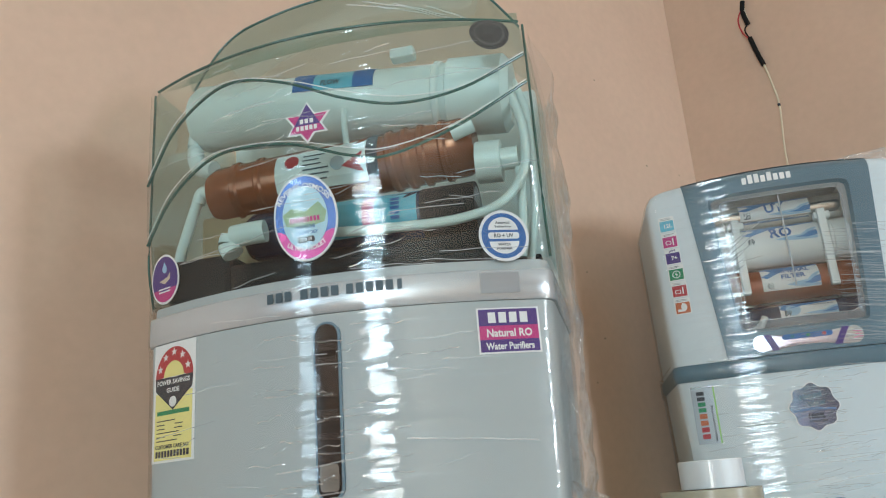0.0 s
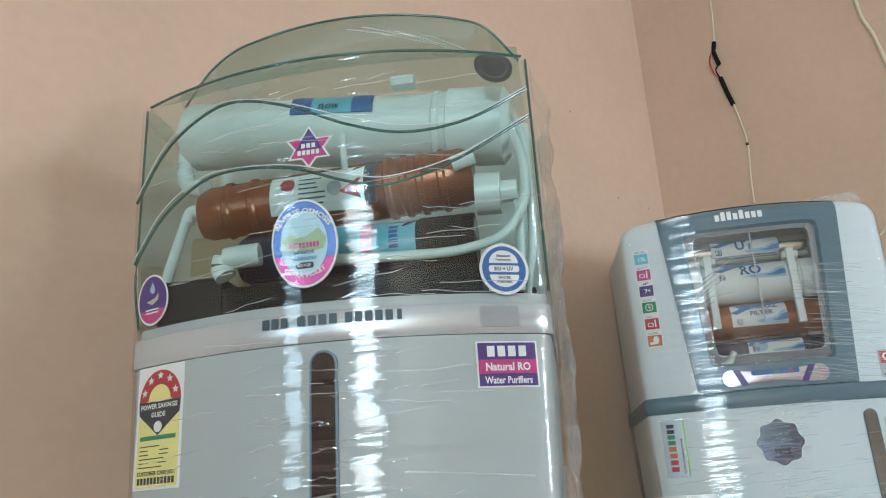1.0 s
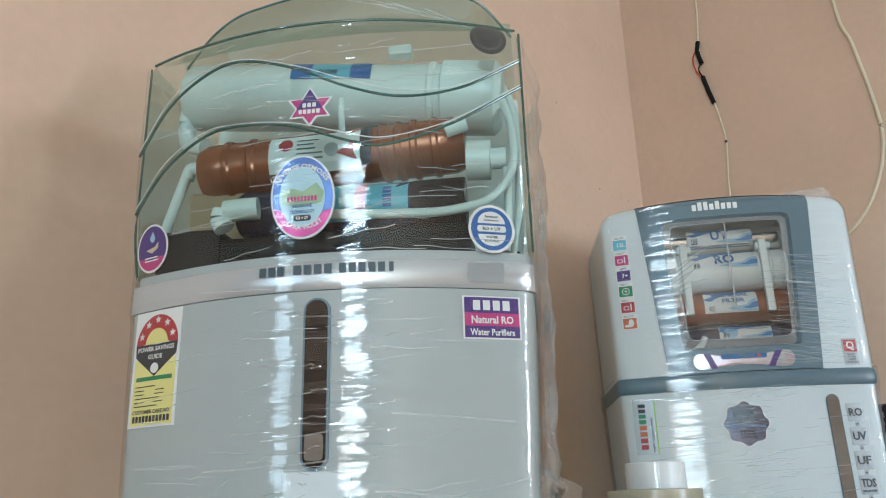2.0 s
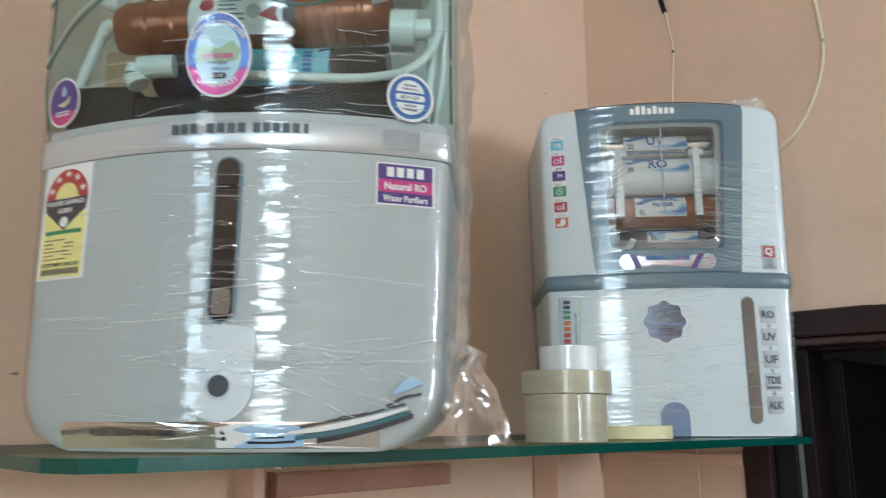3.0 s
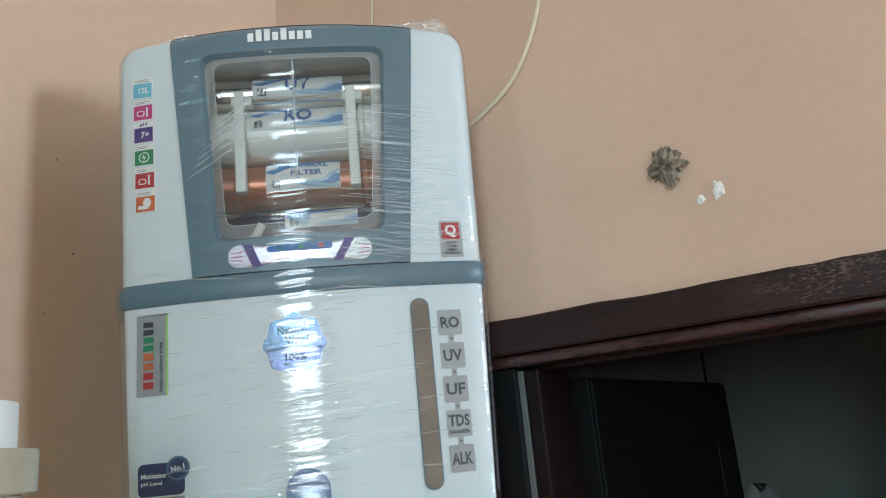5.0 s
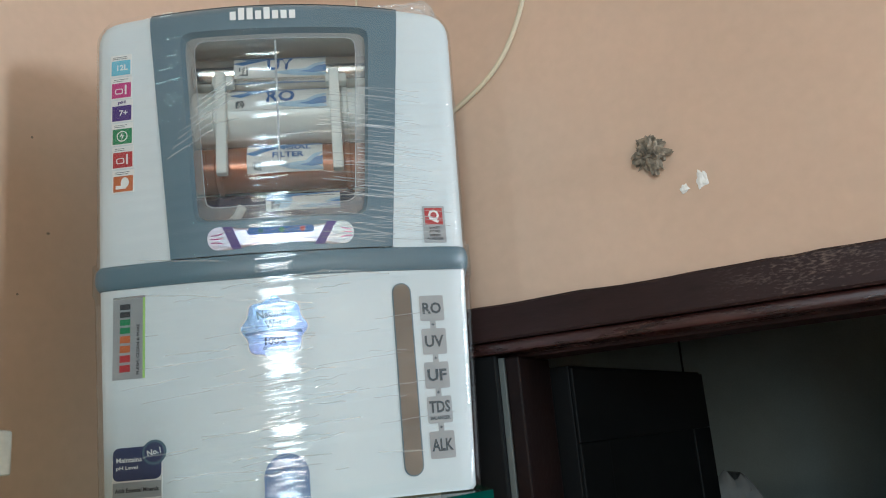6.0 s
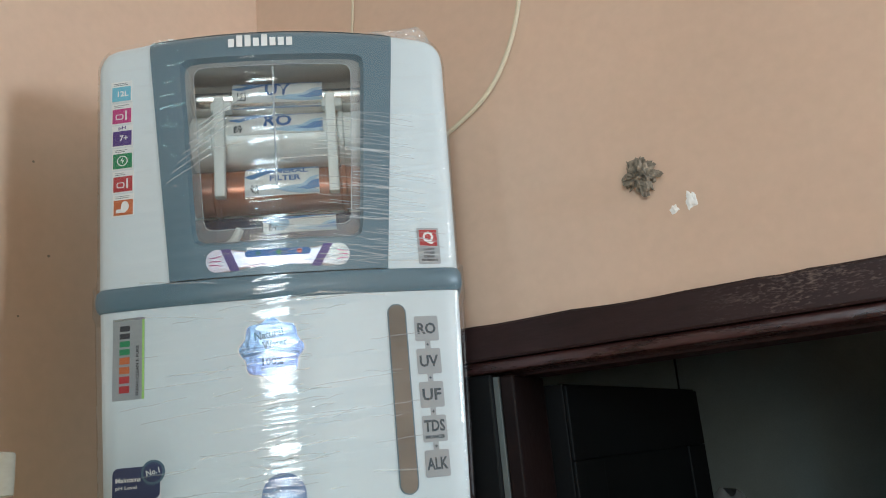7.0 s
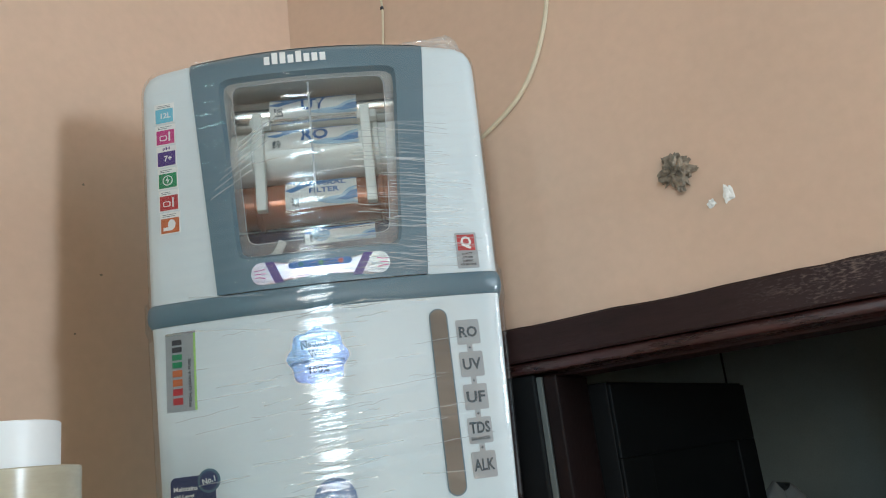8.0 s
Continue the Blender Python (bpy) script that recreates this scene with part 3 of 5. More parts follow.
# things in the dim room
d = thing("door_1", pose(1.592, 0.560, FLOOR + 0.008, 0, 0, 1.5), "near-black wooden door leaf standing open into the dim room", "door", kind="structure")
LEAF, TALL = 0.60, 2.012
part("door_leaf", box(bmesh.new(), 0.0, LEAF, 0.0, 0.032, 0.0, TALL, 0.002), M["black"], d)
for x0, x1, z0, z1 in ((0.0, LEAF, TALL - 0.11, TALL - 0.004), (0.0, LEAF, 0.004, 0.2), (0.0, 0.1, 0.2005, TALL - 0.1105), (LEAF - 0.1, LEAF, 0.2005, TALL - 0.1105)):
    part("door_rail", box(bmesh.new(), x0 + 0.001, x1 - 0.001, -0.006, -0.0003, z0, z1, 0.002), M["black"], d)
o = part("hanging_cord", tube(bmesh.new(), [(3.05, 0.915, 2.9), (3.052, 0.914, 2.3), (3.049, 0.916, 1.75)], 0.003, 8, 6), M["black"], smooth=True)
tagged(o, "thin dark cord hanging from the ceiling of the dim room", "cord")
bm = bmesh.new()
rows = []
for i in range(15):
    a = i / 14
    row = []
    for k in range(28):
        t = 2 * math.pi * k / 28
        r = (0.060 - 0.040 * a ** 3) * (1 + 0.35 * noise.noise((2 * math.cos(t), 2 * math.sin(t), a * 2.5)) + 0.12 * noise.noise((5 * math.cos(t), 5 * math.sin(t), a * 7)))
        row.append(bm.verts.new((r * math.cos(t), 1.25 * r * math.sin(t), 0.135 * a * (1 + 0.25 * noise.noise((math.cos(t), math.sin(t), 7))))))
    rows.append(row)
for r0, r1 in zip(rows, rows[1:]):
    for k in range(28):
        bm.faces.new((r0[k], r0[(k + 1) % 28], r1[(k + 1) % 28], r1[k]))
bm.faces.new(rows[0]), bm.faces.new(rows[-1])
o = part("plastic_bag", bm, M["cloth"], smooth=True)
o.matrix_basis = pose(2.9, 0.768, 1.472)
tagged(o, "crumpled white plastic bag lying on a dark box", "bag")
c = thing("dark_box", pose(2.70, 0.22, FLOOR), "dark box standing in the unlit room", "box")
part("carton", box(bmesh.new(), 0.0, 0.6, 0.0, 0.75, 0.0, 1.472 - FLOOR - 0.05, 0.01), M["black"], c)
part("lid", box(bmesh.new(), -0.004, 0.604, -0.004, 0.754, 1.472 - FLOOR - 0.0495, 1.472 - FLOOR - 0.0002, 0.008), M["black"], c)


# ---- water purifiers ----
def ring_body(bm, zs, half, skin, depth, n=24, skip=None, out=0.0, corner=0.012, cap=True, flare=0.0):
    """Horizontal rings: a curved front, rounded corners, straight sides and back. skip: front columns left open for each row."""
    rings = []
    for z in zs:
        h = half(z)
        pts = []
        for k in range(n + 1):
            u = (h - corner * 0.6) * (-1 + 2 * k / n) if skip is None else skip(z, k, h - corner * 0.6)
            pts.append((u, skin(u, z) + out))
        ve = skin(h, z)
        pts += [(h - corner * 0.15 + out, ve - corner * 0.25 + out * 0.5), (h + out, ve - corner)]
        pts += [(h + out + flare * k / 5, ve - corner - (depth + ve - 2 * corner) * k / 5) for k in range(1, 6)]
        pts += [(h + flare - corner, -depth), (-h - flare + corner, -depth)]
        pts += [(-h - out - flare * k / 5, ve - corner - (depth + ve - 2 * corner) * k / 5) for k in range(5, -1, -1)]
        pts += [(-h + corner * 0.15 - out, ve - corner * 0.25 + out * 0.5)]
        rings.append([bm.verts.new((u, -v, z)) for u, v in pts])
    m = len(rings[0])
    for a, b in zip(rings, rings[1:]):
        for k in range(m):
            j = (k + 1) % m
            if skip is not None and k == n // 2:
                continue
            bm.faces.new((a[k], a[j], b[j], b[k]))
    if cap:
        bm.faces.new(rings[0]), bm.faces.new(rings[-1])
    return bm


def span(a, b, n):
    return [a + (b - a) * k / n for k in range(n + 1)]


def fold_line(bm, u0, z0, u1, z1, skin, high=0.0018, n=18, seed=0.0, out=0.003, half=0.0007):
    """A pinched fold of film: a thin ridge running over the skin."""
    rows = []
    for k in range(n + 1):
        t = k / n
        u, z = u0 + (u1 - u0) * t, z0 + (z1 - z0) * t + 0.0018 * noise.noise((t * 3, seed, 0))
        e = high * math.sin(math.pi * t) * (0.6 + 0.6 * noise.noise((t * 5, seed, 7)))
        v = skin(u, z) + out
        rows.append([bm.verts.new(p) for p in ((u, -v, z - half), (u, -(v + abs(e)), z), (u, -v, z + half))])
    for a, b in zip(rows, rows[1:]):
        for j in range(2):
            bm.faces.new((a[j], a[j + 1], b[j + 1], b[j]))


def cylinder_part(name, u0, u1, v, z, r, material, parent, tilt=0.0, cap=0.004, label="", ribs=()):
    length = u1 - u0
    prof = [(r * 0.85, 0), (r, cap)]
    for x in ribs:
        prof += [(r, x - 0.004), (r * 1.07, x - 0.002), (r * 1.07, x + 0.002), (r, x + 0.004)]
    prof += [(r, length - cap), (r * 0.85, length)]
    return part(name, lathe(bmesh.new(), prof, along_u(u0, v, z, tilt), 40), material, parent, label, True)


def round_skin(v0, z0, r, slope=0.0, uc=0.0):
    """The front skin of a lying cylinder."""
    return lambda u, z: v0 + math.sqrt(max(r * r - (z - z0 - slope * (u - uc)) ** 2, 1e-8))


def purifier_large():
    half1 = lambda z: 0.182 - 0.009 * (1 - min(z, 0.245) / 0.245) - (0.055 - math.sqrt(max(0.055 ** 2 - (0.055 - z) ** 2, 0)) if z < 0.055 else 0)
    low = lambda u, z: 0.046 * (1 - (u / 0.182) ** 2) - (0.010 * (1 - z / 0.03) ** 2 if z < 0.03 else 0)

    def up(u, z):
        t = min(max((z - 0.285) / 0.09, 0), 1)
        r = max((z - 0.478) / 0.02, 0)
        return 0.046 * (1 - (u / 0.184) ** 2) + 0.010 * t * t * (3 - 2 * t) - 0.007 * r * r

    p = thing("water_purifier", pose(0.319, 0.5695, SHELF, 0, 0, math.degrees(math.atan2(-0.265, 0.25))), "large pearl white water purifier with clear cover, wrapped in film", "water purifier")
    zs = [0.0012, 0.004, 0.009, 0.016, 0.026, 0.040, 0.055] + span(0.075, 0.242, 9)
    part("tank_body", ring_body(bmesh.new(), zs, half1, low, 0.17, 32), M["grey_white"], p, smooth=True)
    part("silver_strip", ring_body(bmesh.new(), [0.2425, 0.2445, 0.2655, 0.2675], lambda z: 0.184, lambda u, z: 0.047 * (1 - (u / 0.184) ** 2) + (0.0015 if 0.243 < z < 0.267 else 0), 0.172, 32, corner=0.008), M["chrome"], p, "shiny silver strip", True)
    for uc, wd, n in ((-0.0345, 0.024, 3), (0.0010, 0.035, 4), (0.0425, 0.040, 5), (0.0665, 0.005, 1)):
        bars(uc, 0.2598, wd, 0.0082, n, lambda u, z: 0.047 * (1 - (u / 0.184) ** 2) + 0.0015, M["slateink"], p)
    decal("foil_patch", rect(0.1285, 0.158, 0.2475, 0.2645), lambda u, z: 0.047 * (1 - (u / 0.184) ** 2) + 0.0015, M["silver_label"], p, label="small silver foil patch")
    # tap panel and gauge
    decal("tap_panel", [(-0.0185, 0.098)] + [(0.0073 + 0.0258 * math.cos(radians(a)), 0.0495 + 0.0258 * math.sin(radians(a))) for a in range(180, 361, 12)] + [(0.0331, 0.098)], low, M["white"], p, 0.002)
    decal("tap_ring", disc(0.0075, 0.0508, 0.0105), low, M["silver_label"], p, 0.003)
    decal("tap_hole", disc(0.0075, 0.0508, 0.0083), low, M["ink"], p, 0.0038, "dark round tap hole")
    decal("gauge_rim", rect(-0.0058, 0.0166, 0.0985, 0.2355, 0.0108), low, M["slate"], p, 0.0022)
    g = decal("gauge_window", rect(-0.0038, 0.0146, 0.1005, 0.2335, 0.0090), low, M["water"], p, 0.0034, "smoked water level window")
    # tan reflection low in the gauge, painted as a decal
    decal("gauge_reflection", rect(-0.0020, 0.0128, 0.106, 0.126, 0.003), low, M["taupe"], g, 0.0037, "tan reflection painted low on the gauge window")
    # labels of the tank
    e = decal("energy_label", skewed(rect(-0.1725, -0.1205, 0.1405, 0.2415), 0.0), low, M["paper"], p)
    decal("yellow_field", rect(-0.1695, -0.1235, 0.1425, 0.1985), low, M["yellow"], e, 0.0011)
    decal("red_dome", [(-0.1465 + 0.0235 * math.cos(radians(a)), 0.2115 + 0.0262 * math.sin(radians(a))) for a in range(0, 181, 9)], low, M["red"], e, 0.0012)
    decal("yellow_dome", [(-0.1465 + 0.0125 * math.cos(radians(a)), 0.2120 + 0.0135 * math.sin(radians(a))) for a in range(0, 181, 12)], low, M["yellow"], e, 0.0014)
    decal("black_shield", [(-0.170, 0.2118), (-0.123, 0.2118), (-0.124, 0.201), (-0.1465, 0.1835), (-0.169, 0.201)], low, M["ink"], e, 0.0015)
    for a in (20, 55, 90, 125, 160):
        su, sz = -0.1465 + 0.0185 * math.cos(radians(a)), 0.2125 + 0.0205 * math.sin(radians(a))
        decal("star", [(su + r * math.sin(radians(36 * k)), sz + r * math.cos(radians(36 * k))) for k, r in ((k, 0.0036 if k % 2 == 0 else 0.0015) for k in range(10))], low, M["paper"], e, 0.0016)
    letters("POWER SAVINGS", -0.1465, 0.2075, 0.0042, low, M["paper"], e, 0.041, out=0.0018)
    letters("GUIDE", -0.1465, 0.2005, 0.0042, low, M["paper"], e, 0.016, out=0.0018)
    decal("leaf_mark", disc(-0.1465, 0.1905, 0.0045, 20), low, M["paper"], e, 0.0018)
    decal("green_bar", rect(-0.1665, -0.1265, 0.180, 0.1835), low, M["green"], e, 0.0014)
    lines(-0.1665, -0.127, 0.158, 0.178, 6, low, M["ink"], e, 0.0014, 3, 0.25)
    letters("CUSTOMER CARE NO.", -0.1465, 0.1535, 0.0034, low, M["ink"], e, 0.042, out=0.0014)
    bars(-0.1465, 0.1475, 0.042, 0.0052, 11, low, M["ink"], e)
    a = decal("front_label", rect(0.1225, 0.1695, 0.1995, 0.2360), low, M["paper"], p)
    decal("purple_field", rect(0.1240, 0.1682, 0.2215, 0.2348), low, M["purple"], a, 0.0011)
    decal("pink_field", rect(0.1240, 0.1682, 0.2105, 0.2215), low, M["magenta"], a, 0.0011)
    decal("purple_field", rect(0.1240, 0.1682, 0.2008, 0.2105), low, M["purple"], a, 0.0011)
    bars(0.146, 0.228, 0.032, 0.0085, 4, low, M["paper"], a)
    letters("Natural RO", 0.1465, 0.2158, 0.0066, low, M["paper"], a, 0.034)
    letters("Water Purifiers", 0.1462, 0.2053, 0.0058, low, M["paper"], a, 0.036)
    b = decal("base_foil", rect(-0.128, 0.128, 0.004, 0.0240), low, M["steel"], p, 0.0012, "silver printed foil along the foot")
    letters("REVERSE OSMOSIS WATER PURIFIER", -0.062, 0.0155, 0.0050, low, M["ink"], b, 0.074, out=0.0016)
    lines(0.01, 0.075, 0.010, 0.019, 2, low, M["ink"], b, 0.0016, 6, 0.6)
    rise = lambda u: 0.0105 + 1.9 * max(u - 0.062, 0) ** 2 + 0.05 * max(u - 0.05, 0)
    for k, (u0, u1, d0, d1, mat) in enumerate(((0.006, 0.060, -0.006, 0.0125, "paper"), (0.020, 0.072, -0.006, 0.0120, "paleblue"), (0.036, 0.058, 0.001, 0.0030, "ink"), (0.030, 0.066, -0.003, -0.0012, "ink"), (0.060, 0.150, 0.0035, 0.0080, "paper"), (0.066, 0.152, -0.0010, 0.0030, "teal"), (0.070, 0.148, 0.0090, 0.0104, "ink"), (0.082, 0.154, -0.0050, -0.0016, "ink"), (0.088, 0.120, 0.0112, 0.0124, "ink"), (0.134, 0.160, 0.0125, 0.0150, "ink"), (0.138, 0.162, 0.0185, 0.0270, "paleblue"))):
        us = span(u0, u1, 10)
        decal("foot_print", [(u, rise(u) + d0) for u in us] + [(u, rise(u) + d1 * (0.7 + 0.3 * math.sin(math.pi * (u - u0) / (u1 - u0)))) for u in reversed(us)], low, M[mat], b, 0.0016 + 0.00018 * k)

    # clear cover: lip, back, cover shell, set-back upper tier
    part("cover_lip", ring_body(bmesh.new(), [0.2676, 0.2745, 0.2765], lambda z: 0.181, lambda u, z: 0.044 * (1 - (u / 0.184) ** 2) - 0.003, 0.168, 32), M["grey_white"], p, smooth=True)
    part("back_panel", box(bmesh.new(), -0.178, 0.178, 0.150, 0.168, 0.2766, 0.512, 0.004), M["inner"], p)
    part("inner_shelf", box(bmesh.new(), -0.172, 0.172, 0.06, 0.1495, 0.2766, 0.300, 0.003), M["black"], p)
    h_up = lambda z: 0.184 - (0.004 * max((z - 0.485) / 0.015, 0) ** 2)
    bm = bmesh.new()
    ring_body(bm, [0.2775, 0.285] + span(0.30, 0.478, 12) + [0.486, 0.493, 0.498], h_up, up, 0.168, 36, corner=0.010, cap=False)
    part("clear_cover", bm, M["coverfilm"], p, "clear green-tinted plastic cover", True)
    bm = bmesh.new()
    arch = lambda u: 0.593 - 0.9 * u * u - 8 * max(-u - 0.11, 0) ** 2 - 16 * max(u - 0.13, 0) ** 2
    strips = []
    for u in span(-0.176, 0.176, 30):
        b0 = 0.024 * (1 - (u / 0.176) ** 2)
        strips.append([bm.verts.new(q) for q in ((u, -(up(u, 0.498) - 0.004), 0.4985), (u, 0.03 - b0, 0.520), (u, 0.044 - b0, 0.540), (u, 0.050 - b0, arch(u) - 0.006), (u, 0.056 - b0, arch(u)), (u, 0.168, arch(u) - 0.012))])
    for s0, s1 in zip(strips, strips[1:]):
        for j in range(5):
            bm.faces.new((s0[j], s1[j], s1[j + 1], s0[j + 1]))
    part("upper_tier", bm, M["coverfilm"], p, "clear set-back top of the cover", True)
    bm = bmesh.new()
    tube(bm, [(u, -(up(u, 0.4985)), 0.4985) for u in span(-0.180, 0.180, 12)], 0.0013, 8, 4)
    part("cover_rim", bm, M["ridge"], p, "dark green cover rim", True)
    part("tier_rim", tube(bmesh.new(), [(u, 0.055 - 0.024 * (1 - (u / 0.176) ** 2), arch(u)) for u in span(-0.176, 0.176, 12)], 0.0012, 8, 4), M["ridge"], p, "dark green cover rim", True)
    for side in (-0.1835, 0.1835):
        part("cover_edge", tube(bmesh.new(), [(side, 0.006 if z < 0.3 else -0.004, z) for z in span(0.28, 0.495, 6)], 0.0011, 8, 3), M["ridge"], p, smooth=True)
    for pts in (((-0.184, 0.396), (-0.150, 0.437), (-0.108, 0.460), (-0.070, 0.4645), (-0.02, 0.449), (0.03, 0.4255), (0.078, 0.415), (0.13, 0.427), (0.182, 0.461)), ((-0.184, 0.338), (-0.150, 0.371), (-0.110, 0.3935), (-0.074, 0.3985), (-0.02, 0.391), (0.03, 0.373), (0.064, 0.368), (0.12, 0.390), (0.182, 0.434))):
        part("wave_ridge", tube(bmesh.new(), [(u, -(up(u, z) + 0.0003), z) for u, z in pts], 0.0013, 8, 6), M["ridge"], p, "dark wavy ridge line", True)
        part("wave_ridge", tube(bmesh.new(), [(u, -(up(u, z) + 0.0003), z + 0.0045 + 0.003 * math.sin(u * 30)) for u, z in pts], 0.0005, 8, 6), M["tube"], p, "pale wavy ridge line", True)

    # filters behind the cover
    f = cylinder_part("membrane_housing", -0.162, 0.160, -0.045, 0.487, 0.034, M["tube"], p, -5.5, 0.008, "milky white membrane housing", (0.258,))
    zz = lambda u: 0.487 - (u + 0.162) * 0.0963
    skin_m = round_skin(-0.045, 0.4714, 0.0345, -0.0963)
    decal("blue_label", [(u, z + (u + 0.0035) * -0.096) for u, z in rect(-0.044, 0.036, 0.4752, 0.5048)], skin_m, M["skyblue"], f, 0.0006)
    decal("navy_end", [(u, z + (u + 0.0035) * -0.096) for u, z in rect(-0.0445, -0.024, 0.4750, 0.5050)], skin_m, M["blue"], f, 0.0012)
    decal("navy_end", [(u, z + (u + 0.0035) * -0.096) for u, z in rect(0.016, 0.0365, 0.4750, 0.5050)], skin_m, M["blue"], f, 0.0012)
    letters("FLOW", -0.006, 0.4835, 0.0068, skin_m, M["ink"], f, 0.02, turn=-5.5, out=0.0016)
    part("end_cap", lathe(bmesh.new(), [(0.030, 0), (0.0375, 0.004), (0.0375, 0.055), (0.030, 0.062)], along_u(0.102, -0.045, 0.4616, -5.5), 40), M["tube"], f, smooth=True)
    part("clip", box(bmesh.new(), 0.054, 0.078, 0.045 - 0.034, 0.045 - 0.02, 0.496, 0.507, 0.003), M["tube"], f)
    c = cylinder_part("copper_filter", -0.137, 0.126, -0.035, 0.3935, 0.0275, M["copper"], p, 2.2, 0.01, "copper brown filter cartridge", (0.03, 0.055, 0.185, 0.20, 0.215, 0.235))
    skin_c = round_skin(-0.035, 0.397, 0.0285, 0.038)
    decal("paper_label", rect(-0.062, 0.027, 0.377, 0.4225), skin_c, M["paper"], c, 0.0010)
    decal("red_mark", disc(-0.045, 0.404, 0.007, 20), skin_c, M["red"], c, 0.0016)
    decal("red_mark", [(0.004, 0.392), (0.024, 0.384), (0.024, 0.404)], skin_c, M["red"], c, 0.0016)
    lines(-0.034, -0.004, 0.383, 0.412, 6, skin_c, M["slateink"], c, 0.0016, 12, 0.3)
    decal("stamp", disc(0.0, 0.396, 0.007, 20), skin_c, M["silver_label"], c, 0.0015)
    decal("dark_band", rect(0.028, 0.038, 0.380, 0.424), skin_c, M["ink"], c, 0.0018)
    k = cylinder_part("booster_pump", -0.088, 0.126, -0.015, 0.337, 0.0225, M["navy"], p, -0.6, 0.006, "dark navy pump cylinder")
    skin_k = round_skin(-0.015, 0.336, 0.0225, -0.01)
    decal("blue_label", rect(-0.01, 0.075, 0.319, 0.3555), skin_k, M["skyblue"], k, 0.0008)
    decal("pink_field", rect(0.026, 0.037, 0.3195, 0.355), skin_k, M["magenta"], k, 0.0014)
    bars(0.056, 0.338, 0.022, 0.008, 5, skin_k, M["blue"], k, 90)
    part("black_sleeve", lathe(bmesh.new(), [(0.0232, 0), (0.0235, 0.002), (0.0235, 0.046), (0.0232, 0.048)], along_u(0.078, -0.015, 0.335), 36), M["black"], k, smooth=True)
    part("power_box", box(bmesh.new(), -0.160, -0.098, -0.010, 0.055, 0.2768, 0.318, 0.005), M["black"], p, "black power supply box")
    part("power_box", box(bmesh.new(), -0.097, 0.130, -0.014, 0.055, 0.2768, 0.306, 0.005), M["black"], p, "black tray under the pump")
    part("inner_box", box(bmesh.new(), -0.150, -0.092, 0.03, 0.12, 0.300, 0.372, 0.004), M["cardboard"], p, "brown inner housing")
    for name, pts, r in (("elbow", [(-0.090, -0.020, 0.329), (-0.076, -0.020, 0.330), (-0.060, -0.018, 0.331)], 0.0100), ("elbow", [(-0.092, -0.020, 0.330), (-0.094, -0.020, 0.321), (-0.090, -0.020, 0.313)], 0.0095),
                         ("elbow", [(-0.137, 0.030, 0.397), (-0.150, 0.030, 0.398), (-0.154, 0.030, 0.388)], 0.0065), ("elbow", [(-0.158, 0.04, 0.480), (-0.164, 0.04, 0.455), (-0.160, 0.04, 0.432), (-0.140, 0.035, 0.424)], 0.0085),
                         ("valve", [(0.128, 0.02, 0.379), (0.150, 0.02, 0.378)], 0.019), ("valve", [(0.150, 0.018, 0.378), (0.165, 0.018, 0.378)], 0.010), ("elbow", [(0.110, 0.0, 0.402), (0.130, 0.0, 0.408)], 0.007)):
        part(name, tube(bmesh.new(), pts, r, 16, 6), M["tube"], p, smooth=True)
    for pts, r in (([(-0.154, 0.03, 0.392), (-0.159, 0.022, 0.36), (-0.162, 0.012, 0.325), (-0.163, 0.006, 0.285)], 0.0052),
                   ([(0.160, 0.03, 0.455), (0.171, 0.02, 0.41), (0.170, 0.012, 0.365), (0.150, 0.0, 0.332), (0.115, -0.012, 0.318), (0.07, -0.022, 0.3145), (0.02, -0.026, 0.316), (-0.03, -0.022, 0.322)], 0.0042),
                   ([(0.164, 0.02, 0.372), (0.165, 0.016, 0.345), (0.162, 0.012, 0.30), (0.160, 0.012, 0.284)], 0.004), ([(0.165, 0.05, 0.47), (0.174, 0.04, 0.43), (0.174, 0.03, 0.34), (0.165, 0.03, 0.285)], 0.0036), ([(0.01, 0.0, 0.445), (0.012, -0.004, 0.425), (0.012, 0.0, 0.41)], 0.003)):
        part("hose", tube(bmesh.new(), pts, r, 10, 8), M["tube"], p, "milky plastic hose", True)

    # badges on the cover
    b = decal("round_badge", disc(-0.009, 0.3245, 0.0285, 44, 0.0365), up, M["paper"], p, 0.0012, "round holographic badge with blue and pink rim")
    decal("blue_rim", disc(-0.009, 0.3245, 0.0268, 44, 0.0347), up, M["rimblue"], b, 0.0015)
    decal("pink_rim", [(-0.009 + 0.0268 * math.cos(radians(t)), 0.3245 + 0.0347 * math.sin(radians(t))) for t in range(195, 346, 8)], up, M["rimpink"], b, 0.0017)
    decal("picture_field", disc(-0.009, 0.3245, 0.0200, 40, 0.0262), up, M["palecyan"], b, 0.0020)
    decal("green_hill", [(-0.0285, 0.3285), (-0.02, 0.333), (-0.008, 0.329), (0.004, 0.336), (0.0105, 0.3275), (0.008, 0.319), (-0.009, 0.3155), (-0.026, 0.319)], up, M["sage"], b, 0.0023)
    letters("REVERSE OSMOSIS", -0.009, 0.3245, 0.0045, up, M["paper"], b, 0.056, out=0.0021, arc=0.0265)
    letters("ULTRA VIOLET", -0.009, 0.3245, 0.0042, up, M["paper"], b, 0.036, out=0.0023, arc=-0.0265)
    bars(-0.009, 0.3225, 0.027, 0.0042, 9, up, M["magenta"], b, out=0.0026)
    letters("INOVATIVE", -0.009, 0.3165, 0.0030, up, M["blue"], b, 0.017, out=0.0026)
